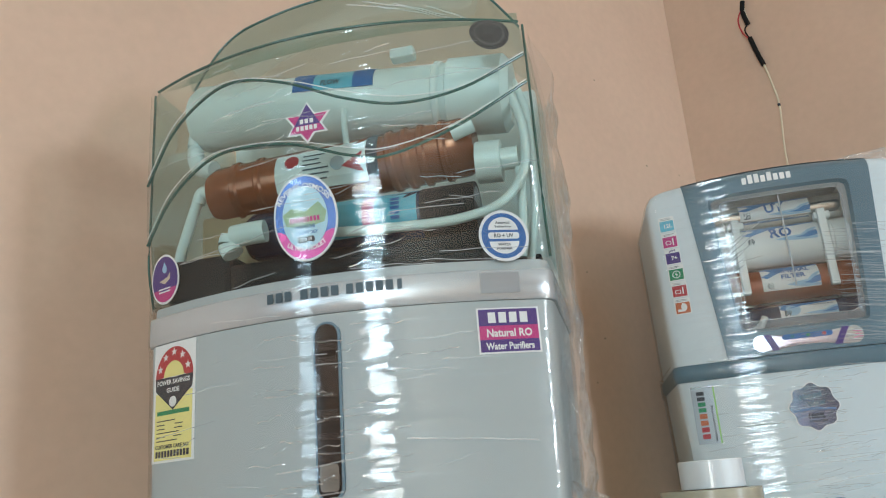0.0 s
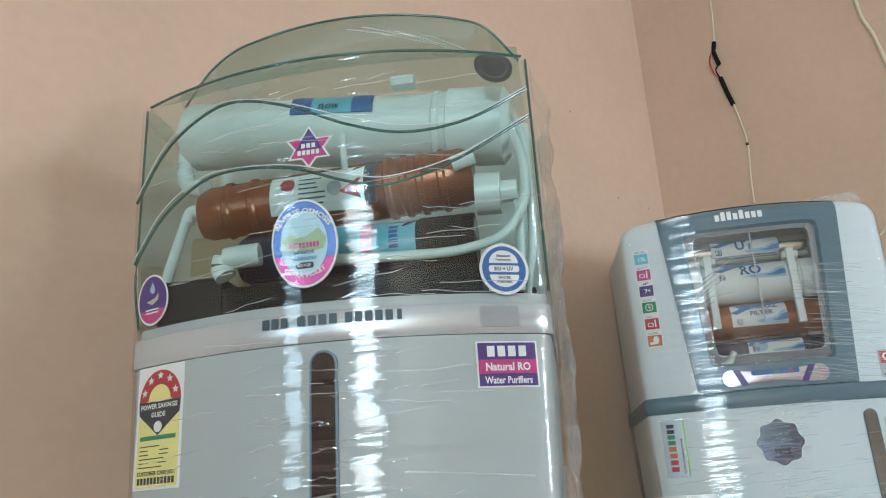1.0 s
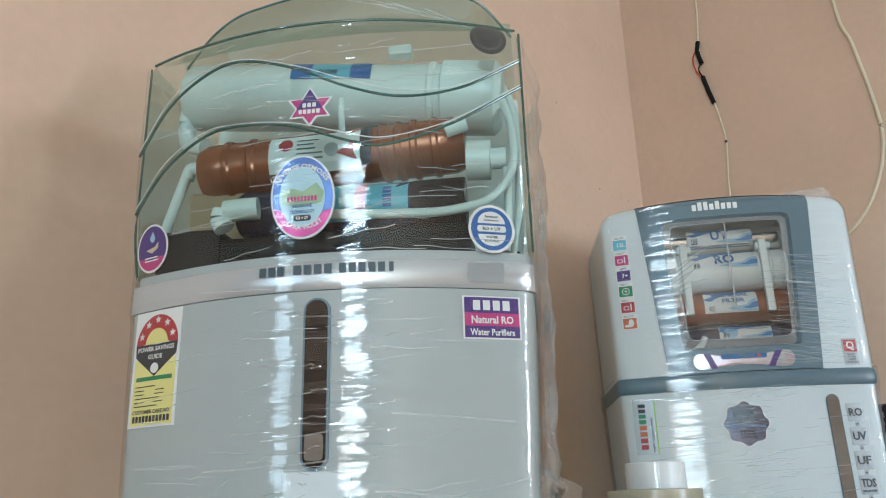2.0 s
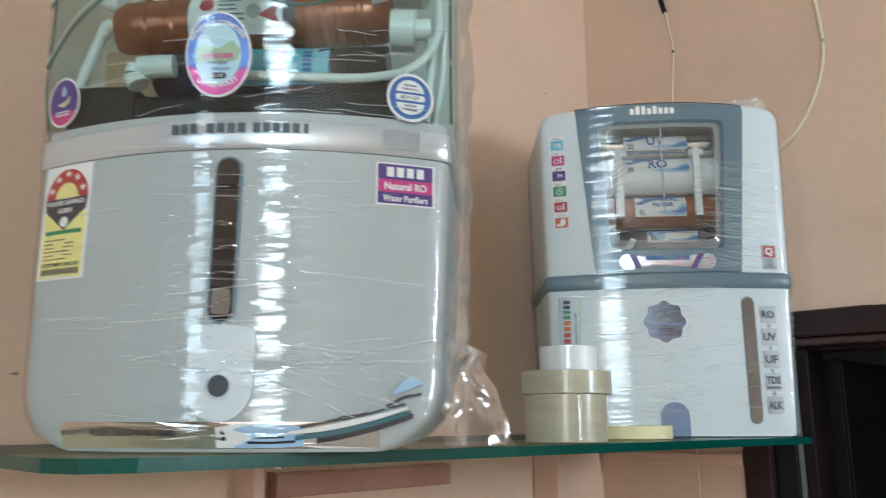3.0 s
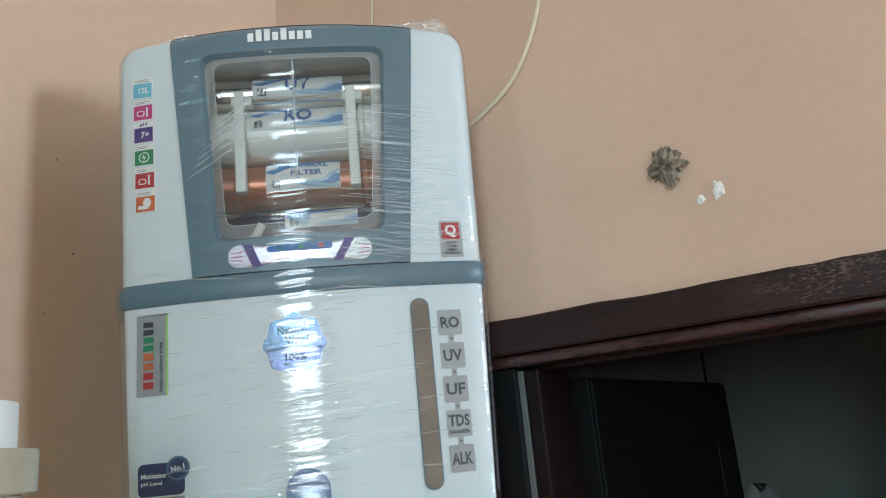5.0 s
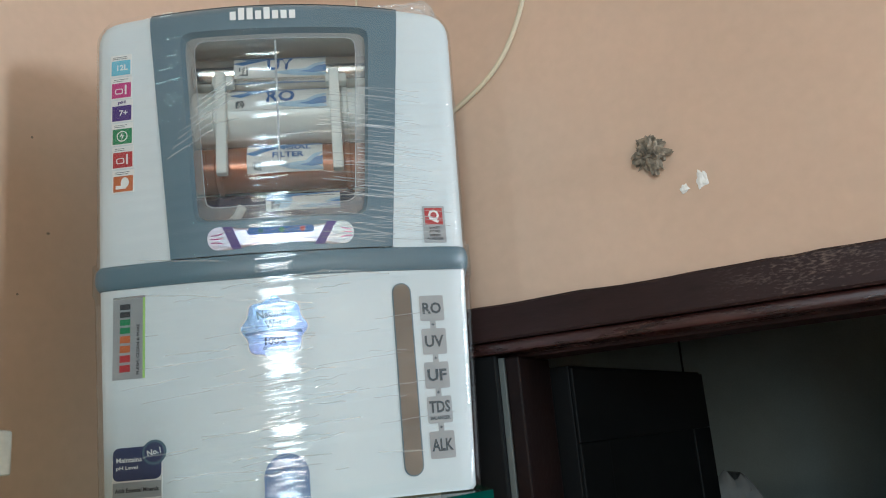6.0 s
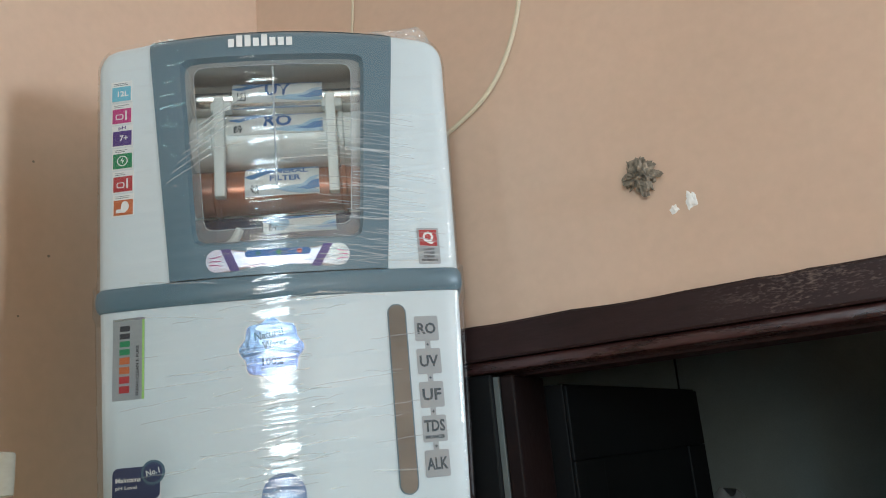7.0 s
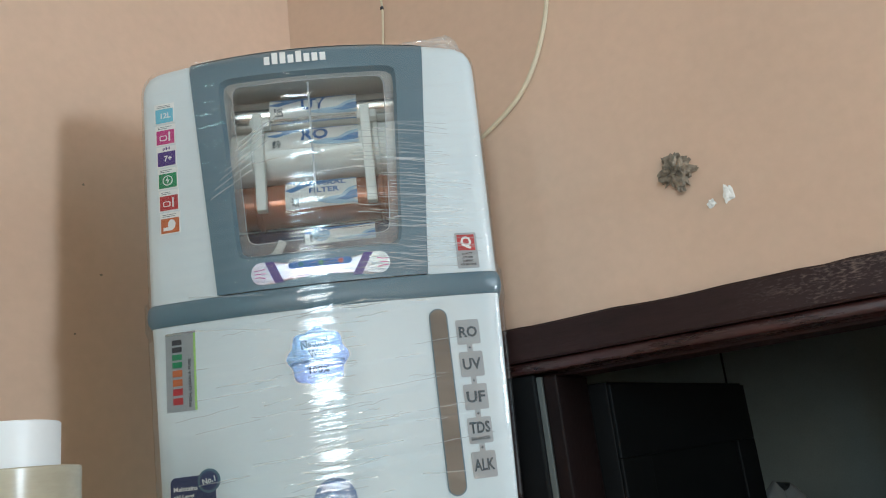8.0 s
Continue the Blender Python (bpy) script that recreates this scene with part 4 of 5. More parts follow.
    letters("TECHNOLOGY", -0.009, 0.3115, 0.0030, up, M["blue"], b, 0.022, out=0.0026)
    decal("dark_tab", rect(-0.0165, -0.0015, 0.3035, 0.3085, 0.002), up, M["ink"], b, 0.0025)
    letters("RO + UV", -0.009, 0.306, 0.0030, up, M["paper"], b, 0.011, out=0.0028)
    tri_up = lambda k, c, zc: [(c, zc + 0.0200 * k), (c + 0.0185 * k, zc - 0.0105 * k), (c - 0.0185 * k, zc - 0.0105 * k)]
    tri_dn = lambda k, c, zc: [(c, zc - 0.0195 * k), (c - 0.0205 * k, zc + 0.0085 * k), (c + 0.0205 * k, zc + 0.0085 * k)]
    s = decal("star_badge", tri_dn(1.0, -0.0028, 0.4075), up, M["paper"], p, 0.0010, "six-pointed purple and pink star badge")
    decal("star_point", tri_up(1.0, -0.0028, 0.4075), up, M["paper"], s, 0.0012)
    decal("pink_point", tri_dn(0.86, -0.0028, 0.4075), up, M["magenta"], s, 0.0014)
    decal("purple_point", tri_up(0.86, -0.0028, 0.4075), up, M["purple"], s, 0.0017)
    decal("pink_foot", [(-0.0185, 0.3985), (0.0130, 0.3985), (0.0085, 0.4050), (-0.014, 0.4050)], up, M["magenta"], s, 0.0019)
    bars(-0.003, 0.4085, 0.0135, 0.0042, 3, up, M["paper"], s, out=0.0022)
    bars(-0.003, 0.4022, 0.0200, 0.0042, 5, up, M["paper"], s, out=0.0022)
    r = decal("seal_badge", disc(0.1495, 0.2955, 0.0195, 36, 0.0215), up, M["paper"], p, 0.0010, "round blue and white technology badge")
    decal("blue_ring", disc(0.1495, 0.2955, 0.0172, 36, 0.0190), up, M["blue"], r, 0.0013)
    decal("white_dome", [(0.1495 + 0.0115 * math.cos(radians(t)), 0.3005 + 0.0105 * math.sin(radians(t))) for t in range(0, 181, 12)], up, M["paper"], r, 0.0016)
    decal("white_bar", rect(0.1375, 0.1615, 0.2930, 0.2985, 0.002), up, M["paper"], r, 0.0016)
    decal("white_dome", [(0.1495 + 0.0115 * math.cos(radians(t)), 0.2908 + 0.0105 * math.sin(radians(t))) for t in range(180, 361, 12)], up, M["paper"], r, 0.0016)
    letters("RO + UV", 0.1495, 0.2957, 0.0034, up, M["slateink"], r, 0.015, out=0.0019)
    letters("Advanced", 0.1495, 0.3065, 0.0022, up, M["slateink"], r, 0.011, out=0.0019)
    letters("Technology", 0.1495, 0.3030, 0.0022, up, M["slateink"], r, 0.013, out=0.0019)
    letters("WATER", 0.1495, 0.2882, 0.0022, up, M["slateink"], r, 0.010, out=0.0019)
    letters("PURIFIER", 0.1495, 0.2848, 0.0022, up, M["slateink"], r, 0.012, out=0.0019)
    q = decal("drop_badge", disc(-0.1610, 0.3010, 0.0185, 36, 0.0225), up, M["paper"], p, 0.0010, "round purple badge with a water drop over a hand")
    decal("purple_disc", disc(-0.1610, 0.3010, 0.0168, 36, 0.0206), up, M["purple"], q, 0.0013)
    decal("red_foot", [(-0.1610 + 0.0168 * math.cos(radians(t)), 0.3010 + 0.0206 * math.sin(radians(t))) for t in range(205, 336, 10)], up, M["magenta"], q, 0.0015)
    decal("drop", [(-0.1605, 0.3165), (-0.1575, 0.3105), (-0.1585, 0.3075), (-0.1605, 0.3065), (-0.1628, 0.3075), (-0.1638, 0.3105)], up, M["paleblue"], q, 0.0017)
    decal("hand_mark", [(-0.168, 0.300), (-0.156, 0.3025), (-0.1535, 0.3062), (-0.154, 0.3005), (-0.161, 0.2965)], up, M["cream"], q, 0.0017)
    lines(-0.169, -0.153, 0.289, 0.2945, 2, up, M["paper"], q, 0.0017, 2, 0.5)
    n = decal("hologram_badge", disc(0.1555, 0.4810, 0.0165, 36), up, M["embossed"], p, 0.0010, "round dark grey embossed hologram badge")
    decal("embossed_ring", disc(0.1555, 0.4810, 0.0125, 36), up, M["embossed_line"], n, 0.0013)
    decal("embossed_field", disc(0.1555, 0.4810, 0.0112, 36), up, M["embossed"], n, 0.0015)
    lines(0.150, 0.161, 0.479, 0.486, 3, up, M["embossed_line"], n, 0.0018, 5, 0.4)

    # stretch film
    def wrap(u, z):
        base = low(u, max(z, 0.03)) if z < 0.27 else up(u, min(z, 0.48)) if z > 0.30 else low(u, z) + (up(u, 0.30) - low(u, 0.27)) * (z - 0.27) / 0.03
        tight = 0.35 + 0.65 * abs(noise.noise((u * 5, z * 7, 9.5)))
        return base + 0.0036 + 0.0009 * noise.noise((u * 4, z * 11, 1.5)) + tight * (0.0019 * noise.noise((u * 4, z * 95 + u * 7, 4.5)) + 0.0006 * noise.noise((u * 9, z * 230 - u * 9, 6.5)))

    bm = bmesh.new()
    ring_body(bm, span(0.012, 0.492, 460), lambda z: half1(min(z, 0.245)) + 0.003 + 0.0025 * min(max((z - 0.232) / 0.012, 0), 1), wrap, 0.176, 48, corner=0.014, cap=False)
    part("stretch_film", bm, M["film"], p, "clear shrink-wrapped plastic film with glossy folds", True)
    rnd = random.Random(4)
    for k in range(8):
        u0, z0 = rnd.uniform(-0.10, 0.10), rnd.uniform(0.06, 0.16)
        bm = bmesh.new()
        fold_line(bm, u0, z0, u0 + rnd.uniform(0.03, 0.11), z0 + rnd.uniform(-0.012, 0.010), wrap, 0.0009, seed=k * 1.7, out=0.0006)
        part("film_fold", bm, M["fold"], p, smooth=True)
    for k in range(9):
        u0, z0 = rnd.uniform(0.02, 0.09), rnd.uniform(0.055, 0.08)
        bm = bmesh.new()
        fold_line(bm, u0, z0, u0 + rnd.uniform(0.05, 0.09), z0 + rnd.uniform(-0.04, 0.03), wrap, 0.002, seed=30 + k, out=0.0008)
        part("film_fold", bm, M["fold"], p, smooth=True)
    for k in range(90):
        u0, z0 = rnd.uniform(-0.17, 0.12), rnd.uniform(0.03, 0.48)
        bm = bmesh.new()
        fold_line(bm, u0, z0, u0 + rnd.uniform(0.015, 0.07), z0 + rnd.uniform(-0.006, 0.012), wrap, 0.0005, seed=60 + k, out=0.0003, half=0.0003)
        part("film_crease", bm, M["crease"], p, smooth=True)
    bm = bmesh.new()
    rows = []
    for i in range(91):
        t = i / 90
        z = 0.03 + 0.462 * t
        rows.append([bm.verts.new((half1(min(z, 0.245)) + 0.005 + 0.016 * math.sin(math.pi * k / 8) * (0.7 + 0.6 * noise.noise((t * 6, 1, 3))) + 0.005 * noise.noise((t * 16, k * 0.5, 5.5)) + 0.002 * noise.noise((t * 45, k * 0.9, 2.5)), 0.004 + 0.020 * k, z)) for k in range(9)])
    for a0, b0 in zip(rows, rows[1:]):
        for j in range(8):
            bm.faces.new((a0[j], a0[j + 1], b0[j + 1], b0[j]))
    part("film_side", bm, M["loose"], p, "loose rippled film down the side", True)
    # short ridges added along the two highlight columns to draw ragged glints
    for k in range(64):
        u0, z0 = rnd.gauss(-0.045, 0.012) if k % 3 == 0 else rnd.gauss(0.030, 0.022), rnd.uniform(0.05, 0.235)
        bm = bmesh.new()
        fold_line(bm, u0, z0, u0 + rnd.uniform(0.006, 0.035), z0 + rnd.uniform(-0.002, 0.004), wrap, 0.0010, seed=200 + k, out=0.0004, half=0.0005)
        part("film_glint", bm, M["glint"], p, smooth=True)
    tier = lambda u, z: -(0.048 - 0.024 * (1 - (u / 0.176) ** 2))
    for k in range(7):
        u0, z0 = 0.01 + 0.016 * k, 0.574 - 0.004 * k + 0.004 * (k % 2)
        bm = bmesh.new()
        fold_line(bm, u0, z0, u0 + 0.05, z0 - 0.014 - 0.002 * k, tier, 0.0008, seed=95 + k, out=0.001, half=0.0006)
        part("film_crease", bm, M["crease"], p, smooth=True)
    bm = bmesh.new()
    rows = []
    for i in range(25):
        t = i / 24
        row = []
        for j in range(25):
            s2 = j / 24
            edge = 0.045 + 0.012 * noise.noise((t * 4, 0, 2)) if t < 0.8 else 0.05 - 0.05 * (t - 0.8) / 0.2
            u = 0.176 + s2 * edge * (1.35 - 0.75 * t)
            z = 0.004 + t * 0.098
            v = -0.03 - 0.03 * s2 + 0.010 * noise.noise((s2 * 3, t * 3, 3.3)) + 0.002 * noise.noise((s2 * 9, t * 8, 8.3))
            row.append(bm.verts.new((u, -v, z)))
        rows.append(row)
    for a0, b0 in zip(rows, rows[1:]):
        for j in range(24):
            bm.faces.new((a0[j], a0[j + 1], b0[j + 1], b0[j]))
    part("film_tail", bm, M["loose"], p, "loose crumpled tail of clear film", True)


def purifier_small():
    lowh = lambda z: 0.187 + 0.009 * z / 0.235
    skin = lambda u, z: 0.024 * (1 - (u / 0.2) ** 2)
    TOP, R = 0.549, 0.030

    def uph(z):
        h = 0.1965 + 0.006 * (z - 0.258) / 0.29
        return h - (R - math.sqrt(max(R * R - (z - TOP + R) ** 2, 0)) if z > TOP - R else 0)

    def ups(u, z):
        return skin(u, z) - (0.012 * ((z - TOP + 0.012) / 0.012) ** 2 if z > TOP - 0.012 else 0)

    p = thing("water_purifier", pose(1.139, 0.6485, SHELF, 0, 0, math.degrees(math.atan2(-0.297, 0.268))), "white and slate grey water purifier, film-wrapped, in the corner", "water purifier")
    part("tank_body", ring_body(bmesh.new(), [0.0012, 0.004, 0.008] + span(0.02, 0.234, 8), lambda z: lowh(z) - (0.004 - z if z < 0.004 else 0), lambda u, z: skin(u, z) - 0.002, 0.200, 28, flare=0.014), M["white"], p, smooth=True)
    part("grey_band", ring_body(bmesh.new(), [0.2342, 0.2365, 0.240, 0.247, 0.254, 0.2572, 0.2595], lambda z: 0.2005 - 0.0035 * abs((z - 0.247) / 0.0125) ** 3, lambda u, z: skin(u, z) + 0.0035 - 0.0035 * abs((z - 0.247) / 0.0125) ** 3, 0.207, 28, flare=0.014), M["slate"], p, "slate grey rounded band", True)
    ks = 0.65
    C0 = 0.4095

    def grey_edge(z):
        return 0.129 * (1 + ks * (z - 0.404))

    def cols(z, k, h):
        g = min(grey_edge(z), h)
        if k <= 6:
            return -h + (h - g) * k / 6
        return g + (h - g) * (k - 7) / 6

    bm = bmesh.new()
    zs = [0.2597] + span(0.27, TOP - R, 8) + [TOP - R + R * math.sin(radians(a)) for a in (15, 30, 45, 58, 70, 80, 90)]
    ring_body(bm, zs, uph, ups, 0.205, 13, skip=cols, cap=True, flare=0.014)

    def arched(bm):
        """Lifts the top edge into a low arch."""
        for v in bm.verts:
            t = min(max((v.co.z - 0.5235) / 0.025, 0), 1)
            v.co.z += 0.0085 * t * max(1 - (v.co.x / 0.2) ** 2, 0)
        return bm

    part("housing", arched(bm), M["white"], p, smooth=True)

    def outline(ang, a, b_up, b_dn, power):
        c, s = math.cos(ang), math.sin(ang)
        b = b_up if s > 0 else b_dn
        if power:
            r = (abs(c / a) ** power + abs(s / b) ** power) ** (-1 / power)
            return r * c * (1 + ks * r * s), C0 + r * s
        # straight-sided and tapered
        best = b / abs(s) if abs(s) > 1e-6 else 9
        w = grey_edge(C0)
        rr = w / max(abs(c) - 0.129 * ks * s, 1e-6) if abs(c) > 1e-6 else 9
        r = min(best, rr)
        return r * c, C0 + r * s

    angs = sorted({round(2 * math.pi * k / 120, 6) for k in range(120)} | {round(math.atan2(z - C0, s * grey_edge(z)) % (2 * math.pi), 6) for z in (0.2605, TOP - 0.001) for s in (-1, 1)})

    def ring_between(f0, f1, steps, off0, off1, wrap_skin=ups):
        bm = bmesh.new()
        rows = []
        for k in range(steps + 1):
            t = k / steps
            row = []
            for a in angs:
                (u0, z0), (u1, z1) = f0(a), f1(a)
                u, z = u0 + (u1 - u0) * t, z0 + (z1 - z0) * t
                row.append(bm.verts.new((u, -(wrap_skin(u, z) + off0 + (off1 - off0) * t), z)))
            rows.append(row)
        m = len(angs)
        for r0, r1 in zip(rows, rows[1:]):
            for j in range(m):
                bm.faces.new((r0[j], r0[(j + 1) % m], r1[(j + 1) % m], r1[j]))
        return bm

    outer = lambda a: outline(a, 0, TOP - 0.001 - C0, C0 - 0.2605, 0)
    w_out = lambda a: outline(a, 0.0992, 0.1125, 0.1125, 22)
    w_mid = lambda a: outline(a, 0.0955, 0.1090, 0.1085, 22)
    w_in = lambda a: outline(a, 0.0850, 0.1005, 0.0960, 22)
    part("grey_panel", arched(ring_between(outer, w_out, 8, 0.0012, 0.0016)), M["slate"], p, "slate grey front panel", True)
    part("window_rim", ring_between(w_out, w_mid, 3, 0.0016, -0.006), M["slate"], p, smooth=True)
    part("window_bevel", ring_between(w_mid, w_in, 4, -0.006, -0.0015), M["bevel"], p, "clear bevelled window surround", True)
    part("window_pane", ring_between(w_in, lambda a: (outline(a, 0.0850, 0.1005, 0.0960, 22)[0] * 0.01, C0), 6, -0.0015, -0.0015), M["pane"], p, "clear inspection window", True)
    part("pane_edge", ring_between(lambda a: outline(a, 0.0854, 0.1009, 0.0964, 22), lambda a: outline(a, 0.0847, 0.1002, 0.0957, 22), 1, -0.0008, -0.0008), M["silver_label"], p, "pale edge line of the window", True)
    part("pane_rib", box(bmesh.new(), -0.0012, 0.0012, -0.0225, -0.0205, 0.362, 0.508, 0.0004), M["silver_label"], p, "thin moulded rib of the window")
    bm = bmesh.new()
    rows = [[bm.verts.new((u, y, TOP + 0.0012)) for y in (-(ups(u, TOP) + 0.0012), 0.17)] for u in span(-grey_edge(TOP), grey_edge(TOP), 20)]
    for r0, r1 in zip(rows, rows[1:]):
        bm.faces.new((r0[0], r1[0], r1[1], r0[1]))
    part("grey_top", arched(bm), M["slate"], p)
    # filters in the window
    part("window_box", box(bmesh.new(), -0.112, 0.112, 0.085, 0.09, 0.285, 0.535), M["inner"], p, "pale back of the filter bay")
    for side in (-1, 1):
        part("bay_side", box(bmesh.new(), side * 0.108 - 0.002, side * 0.108 + 0.002, 0.0, 0.085, 0.285, 0.535), M["inner"], p)
    part("bay_floor", box(bmesh.new(), -0.106, 0.106, 0.0, 0.085, 0.285, 0.305, 0.002), M["slate"], p)
    part("bay_top", box(bmesh.new(), -0.106, 0.106, 0.0, 0.085, 0.532, 0.536), M["inner"], p)
    V = -0.048
    for name, z, r, mat, txt, high, label, lab in (("uv_lamp_tube", 0.4985, 0.0205, "steel", "UV", 0.017, "bright steel ultraviolet tube", (-0.054, 0.054, 0.488, 0.5165)), ("membrane_housing", 0.4425, 0.0335, "tube", "RO", 0.0185, "milky white membrane housing", (-0.057, 0.053, 0.440, 0.473)), ("mineral_cartridge", 0.379, 0.0275, "copper", "MINERAL", 0.0072, "copper brown mineral cartridge", (-0.041, 0.045, 0.366, 0.4035)), ("carbon_cartridge", 0.328, 0.0195, "navy", "", 0.0, "dark navy carbon cartridge", (-0.022, 0.062, 0.322, 0.343))):
        c = cylinder_part(name, -0.104, 0.104, V, z, r, M[mat], p, 0, 0.003, label, (0.03, 0.178) if mat != "steel" else ())
        sk = round_skin(V, z, r)
        l = decal("paper_label", rect(lab[0], lab[1], lab[2], lab[3]), sk, M["paper"], c, 0.0010, rings=6)
        u0, u1, z0, z1 = lab
        w = u1 - u0
        hz = (z1 - z0) / 0.033
        at = lambda pts: [(u0 + w * f, (z1 if k > 0 else z0) - k * hz) for f, k in pts]
        decal("blue_wave", at(((0, 0.0001), (0, 0.013), (0.10, 0.016), (0.20, 0.012), (0.32, 0.006), (0.5, 0.003), (1, 0.002), (1, 0.0001))), sk, M["labelblue"], l, 0.0016, rings=4)
        decal("pale_wave", at(((0.42, -0.006), (0.55, -0.003), (0.75, -0.001), (1, -0.001), (1, -0.020), (0.88, -0.017), (0.78, -0.010), (0.62, -0.009))), sk, M["paleblue"], l, 0.0017, rings=4)
        decal("blue_wave", at(((0.70, -0.006), (0.85, -0.004), (1, -0.006), (1, -0.015), (0.90, -0.013), (0.82, -0.008))), sk, M["labelblue"], l, 0.0019)
        if txt == "MINERAL":
            letters("MINERAL", 0.006, 0.3965, high, sk, M["blue"], l, 0.052, out=0.0022)
            letters("FILTER", 0.006, 0.3862, high, sk, M["blue"], l, 0.036, out=0.0022)
        elif txt:
            letters(txt, 0.0, z0 + (z1 - z0) * 0.55, high, sk, M["blue"], l, out=0.0022)
        else:
            decal("blue_disc", disc(-0.003, 0.333, 0.011, 24, 0.009), sk, M["paleblue"], l, 0.0016)
            bars(0.040, 0.332, 0.034, 0.014, 7, sk, M["slateink"], l)
        # unreadable square code
        bm = bmesh.new()
        rnd = random.Random(len(name))
        for i in range(6):
            for j in range(6):
                if rnd.random() < 0.5:
                    a0, b0 = u0 + 0.006 + i * 0.0017, z0 + 0.002 + j * 0.0017
                    bm.faces.new([bm.verts.new((u, -(sk(u, z) + 0.0016), z)) for u, z in ((a0, b0), (a0 + 0.0017, b0), (a0 + 0.0017, b0 + 0.0017), (a0, b0 + 0.0017))])
        part("print_dots", bm, M["slateink"], l)
    for u in (-0.067, 0.063):
        part("filter_clip", box(bmesh.new(), u - 0.006, u + 0.006, -V - 0.043, -V - 0.030, 0.362, 0.486, 0.002), M["tube"], p, "white filter clip")
        part("clip_head", box(bmesh.new(), u - 0.010, u + 0.014, -V - 0.037, -V - 0.022, 0.471, 0.482, 0.002), M["tube"], p)
    part("hose", tube(bmesh.new(), [(-0.066, 0.022, 0.305), (-0.055, 0.020, 0.312), (-0.047, 0.020, 0.326)], 0.0050, 12), M["tube"], p, "milky plastic hose", True)
    # printing on the front
    g = lambda u, z: ups(u, z) + 0.0014
    bars(-0.0125, 0.5400, 0.076, 0.0150, 8, lambda u, z: ups(u, z - 0.0085) + 0.0016, M["paper"], p, tall=(1, 2, 4))
    panel = decal("status_panel", rect(-0.078, 0.076, 0.2655, 0.2910, 0.0120), g, M["holo"], p, 0.0008, "holographic status panel with purple stripes")
    for u in (-0.052, 0.046):
        lean = 0.006 if u < 0 else -0.006
        decal("purple_stripe", [(u - 0.006 + lean, 0.266), (u + 0.004 + lean, 0.266), (u + 0.006 - lean, 0.2905), (u - 0.004 - lean, 0.2905)], g, M["purple"], panel, 0.0014)
    decal("lamp_bar", rect(-0.036, 0.034, 0.2800, 0.2875, 0.0036), g, M["blue"], panel, 0.0014)
    for u, mat in ((-0.022, "teal"), (0.0, "green"), (0.022, "red")):
        decal("status_light", disc(u, 0.2838, 0.0028, 16), g, M[mat], panel, 0.0019)
    for sgn in (-1, 1):
        for k in range(3):
            z = 0.2740 + 0.004 * k
            part("circuit_line", tube(bmesh.new(), [(sgn * 0.074, -(g(0.074, z) + 0.001), z), (sgn * 0.068, -(g(0.068, z) + 0.001), z), (sgn * 0.062, -(g(0.062, z) + 0.001), z + 0.0016 * (k - 1))], 0.0004, 6, 3), M["magenta"], panel)
    names = (("skyblue", "12L"), ("magenta", ""), ("purple", "7+"), ("green", ""), ("red", ""), ("orange", ""))
    for k, (mat, txt) in enumerate(names):
        zc, uc = 0.4910 - 0.0275 * k, -0.1728 + 0.0008 * k
        l = decal("feature_sticker", rect(uc - 0.0122, uc + 0.0122, zc - 0.0132, zc + 0.0128), ups, M["paper"], p, 0.0008, "small square feature sticker")
        decal("colour_field", rect(uc - 0.0108, uc + 0.0108, zc - 0.0118, zc + 0.0058), ups, M[mat], l, 0.0012)
        if mat == "purple":
            letters("pH", uc, zc + 0.0093, 0.0048, ups, M["purple"], l, 0.0085)
        else:
            lines(uc - 0.009, uc + 0.009, zc + 0.0078, zc + 0.0118, 2, ups, M["slateink"], l, 0.0012, k, 0.28)
        if txt:
            letters(txt, uc + 0.002, zc - 0.003, 0.007, ups, M["paper"], l, out=0.0016)
        elif mat == "green":
            decal("white_ring", disc(uc, zc - 0.003, 0.0062, 20), ups, M["paper"], l, 0.0015)
            decal("green_disc", disc(uc, zc - 0.003, 0.0050, 20), ups, M["green"], l, 0.0017)
            decal("bolt_mark", [(uc + 0.0005, zc + 0.0015), (uc - 0.0025, zc - 0.0035), (uc, zc - 0.003), (uc - 0.0005, zc - 0.0075), (uc + 0.0025, zc - 0.002), (uc, zc - 0.0025)], ups, M["paper"], l, 0.0019)
        elif mat == "orange":
            decal("drop_mark", disc(uc + 0.002, zc - 0.002, 0.0045, 16, 0.006), ups, M["paper"], l, 0.0015)
            decal("hand_mark", rect(uc - 0.008, uc + 0.003, zc - 0.009, zc - 0.005), ups, M["paper"], l, 0.0017)
        else:
            decal("cup_mark", rect(uc - 0.007, uc + 0.002, zc - 0.0075, zc - 0.001, 0.002), ups, M["paper"], l, 0.0015)
            decal("cup_hollow", rect(uc - 0.0058, uc + 0.0008, zc - 0.0065, zc - 0.002, 0.0015), ups, M[mat], l, 0.0017)
            decal("fork_mark", rect(uc + 0.004, uc + 0.006, zc - 0.0085, zc + 0.003), ups, M["paper"], l, 0.0015)
    q = decal("quality_sticker", rect(0.1520, 0.1770, 0.2640, 0.3060, 0.0015), ups, M["silver_label"], p, 0.0008, "small silver quality sticker with a red square")
    decal("red_field", rect(0.1545, 0.1745, 0.2845, 0.3035), ups, M["red"], q, 0.0012)
    letters("Q", 0.1645, 0.2940, 0.0150, ups, M["paper"], q, 0.0125)
    for k, wd in enumerate(("QUALITY", "ASSURED", "COMPANY", "ISO 9001:2015")):
        letters(wd, 0.1645, 0.2808 - 0.0042 * k, 0.0028, ups, M["ink"], q, 0.0125 if k < 3 else 0.018)
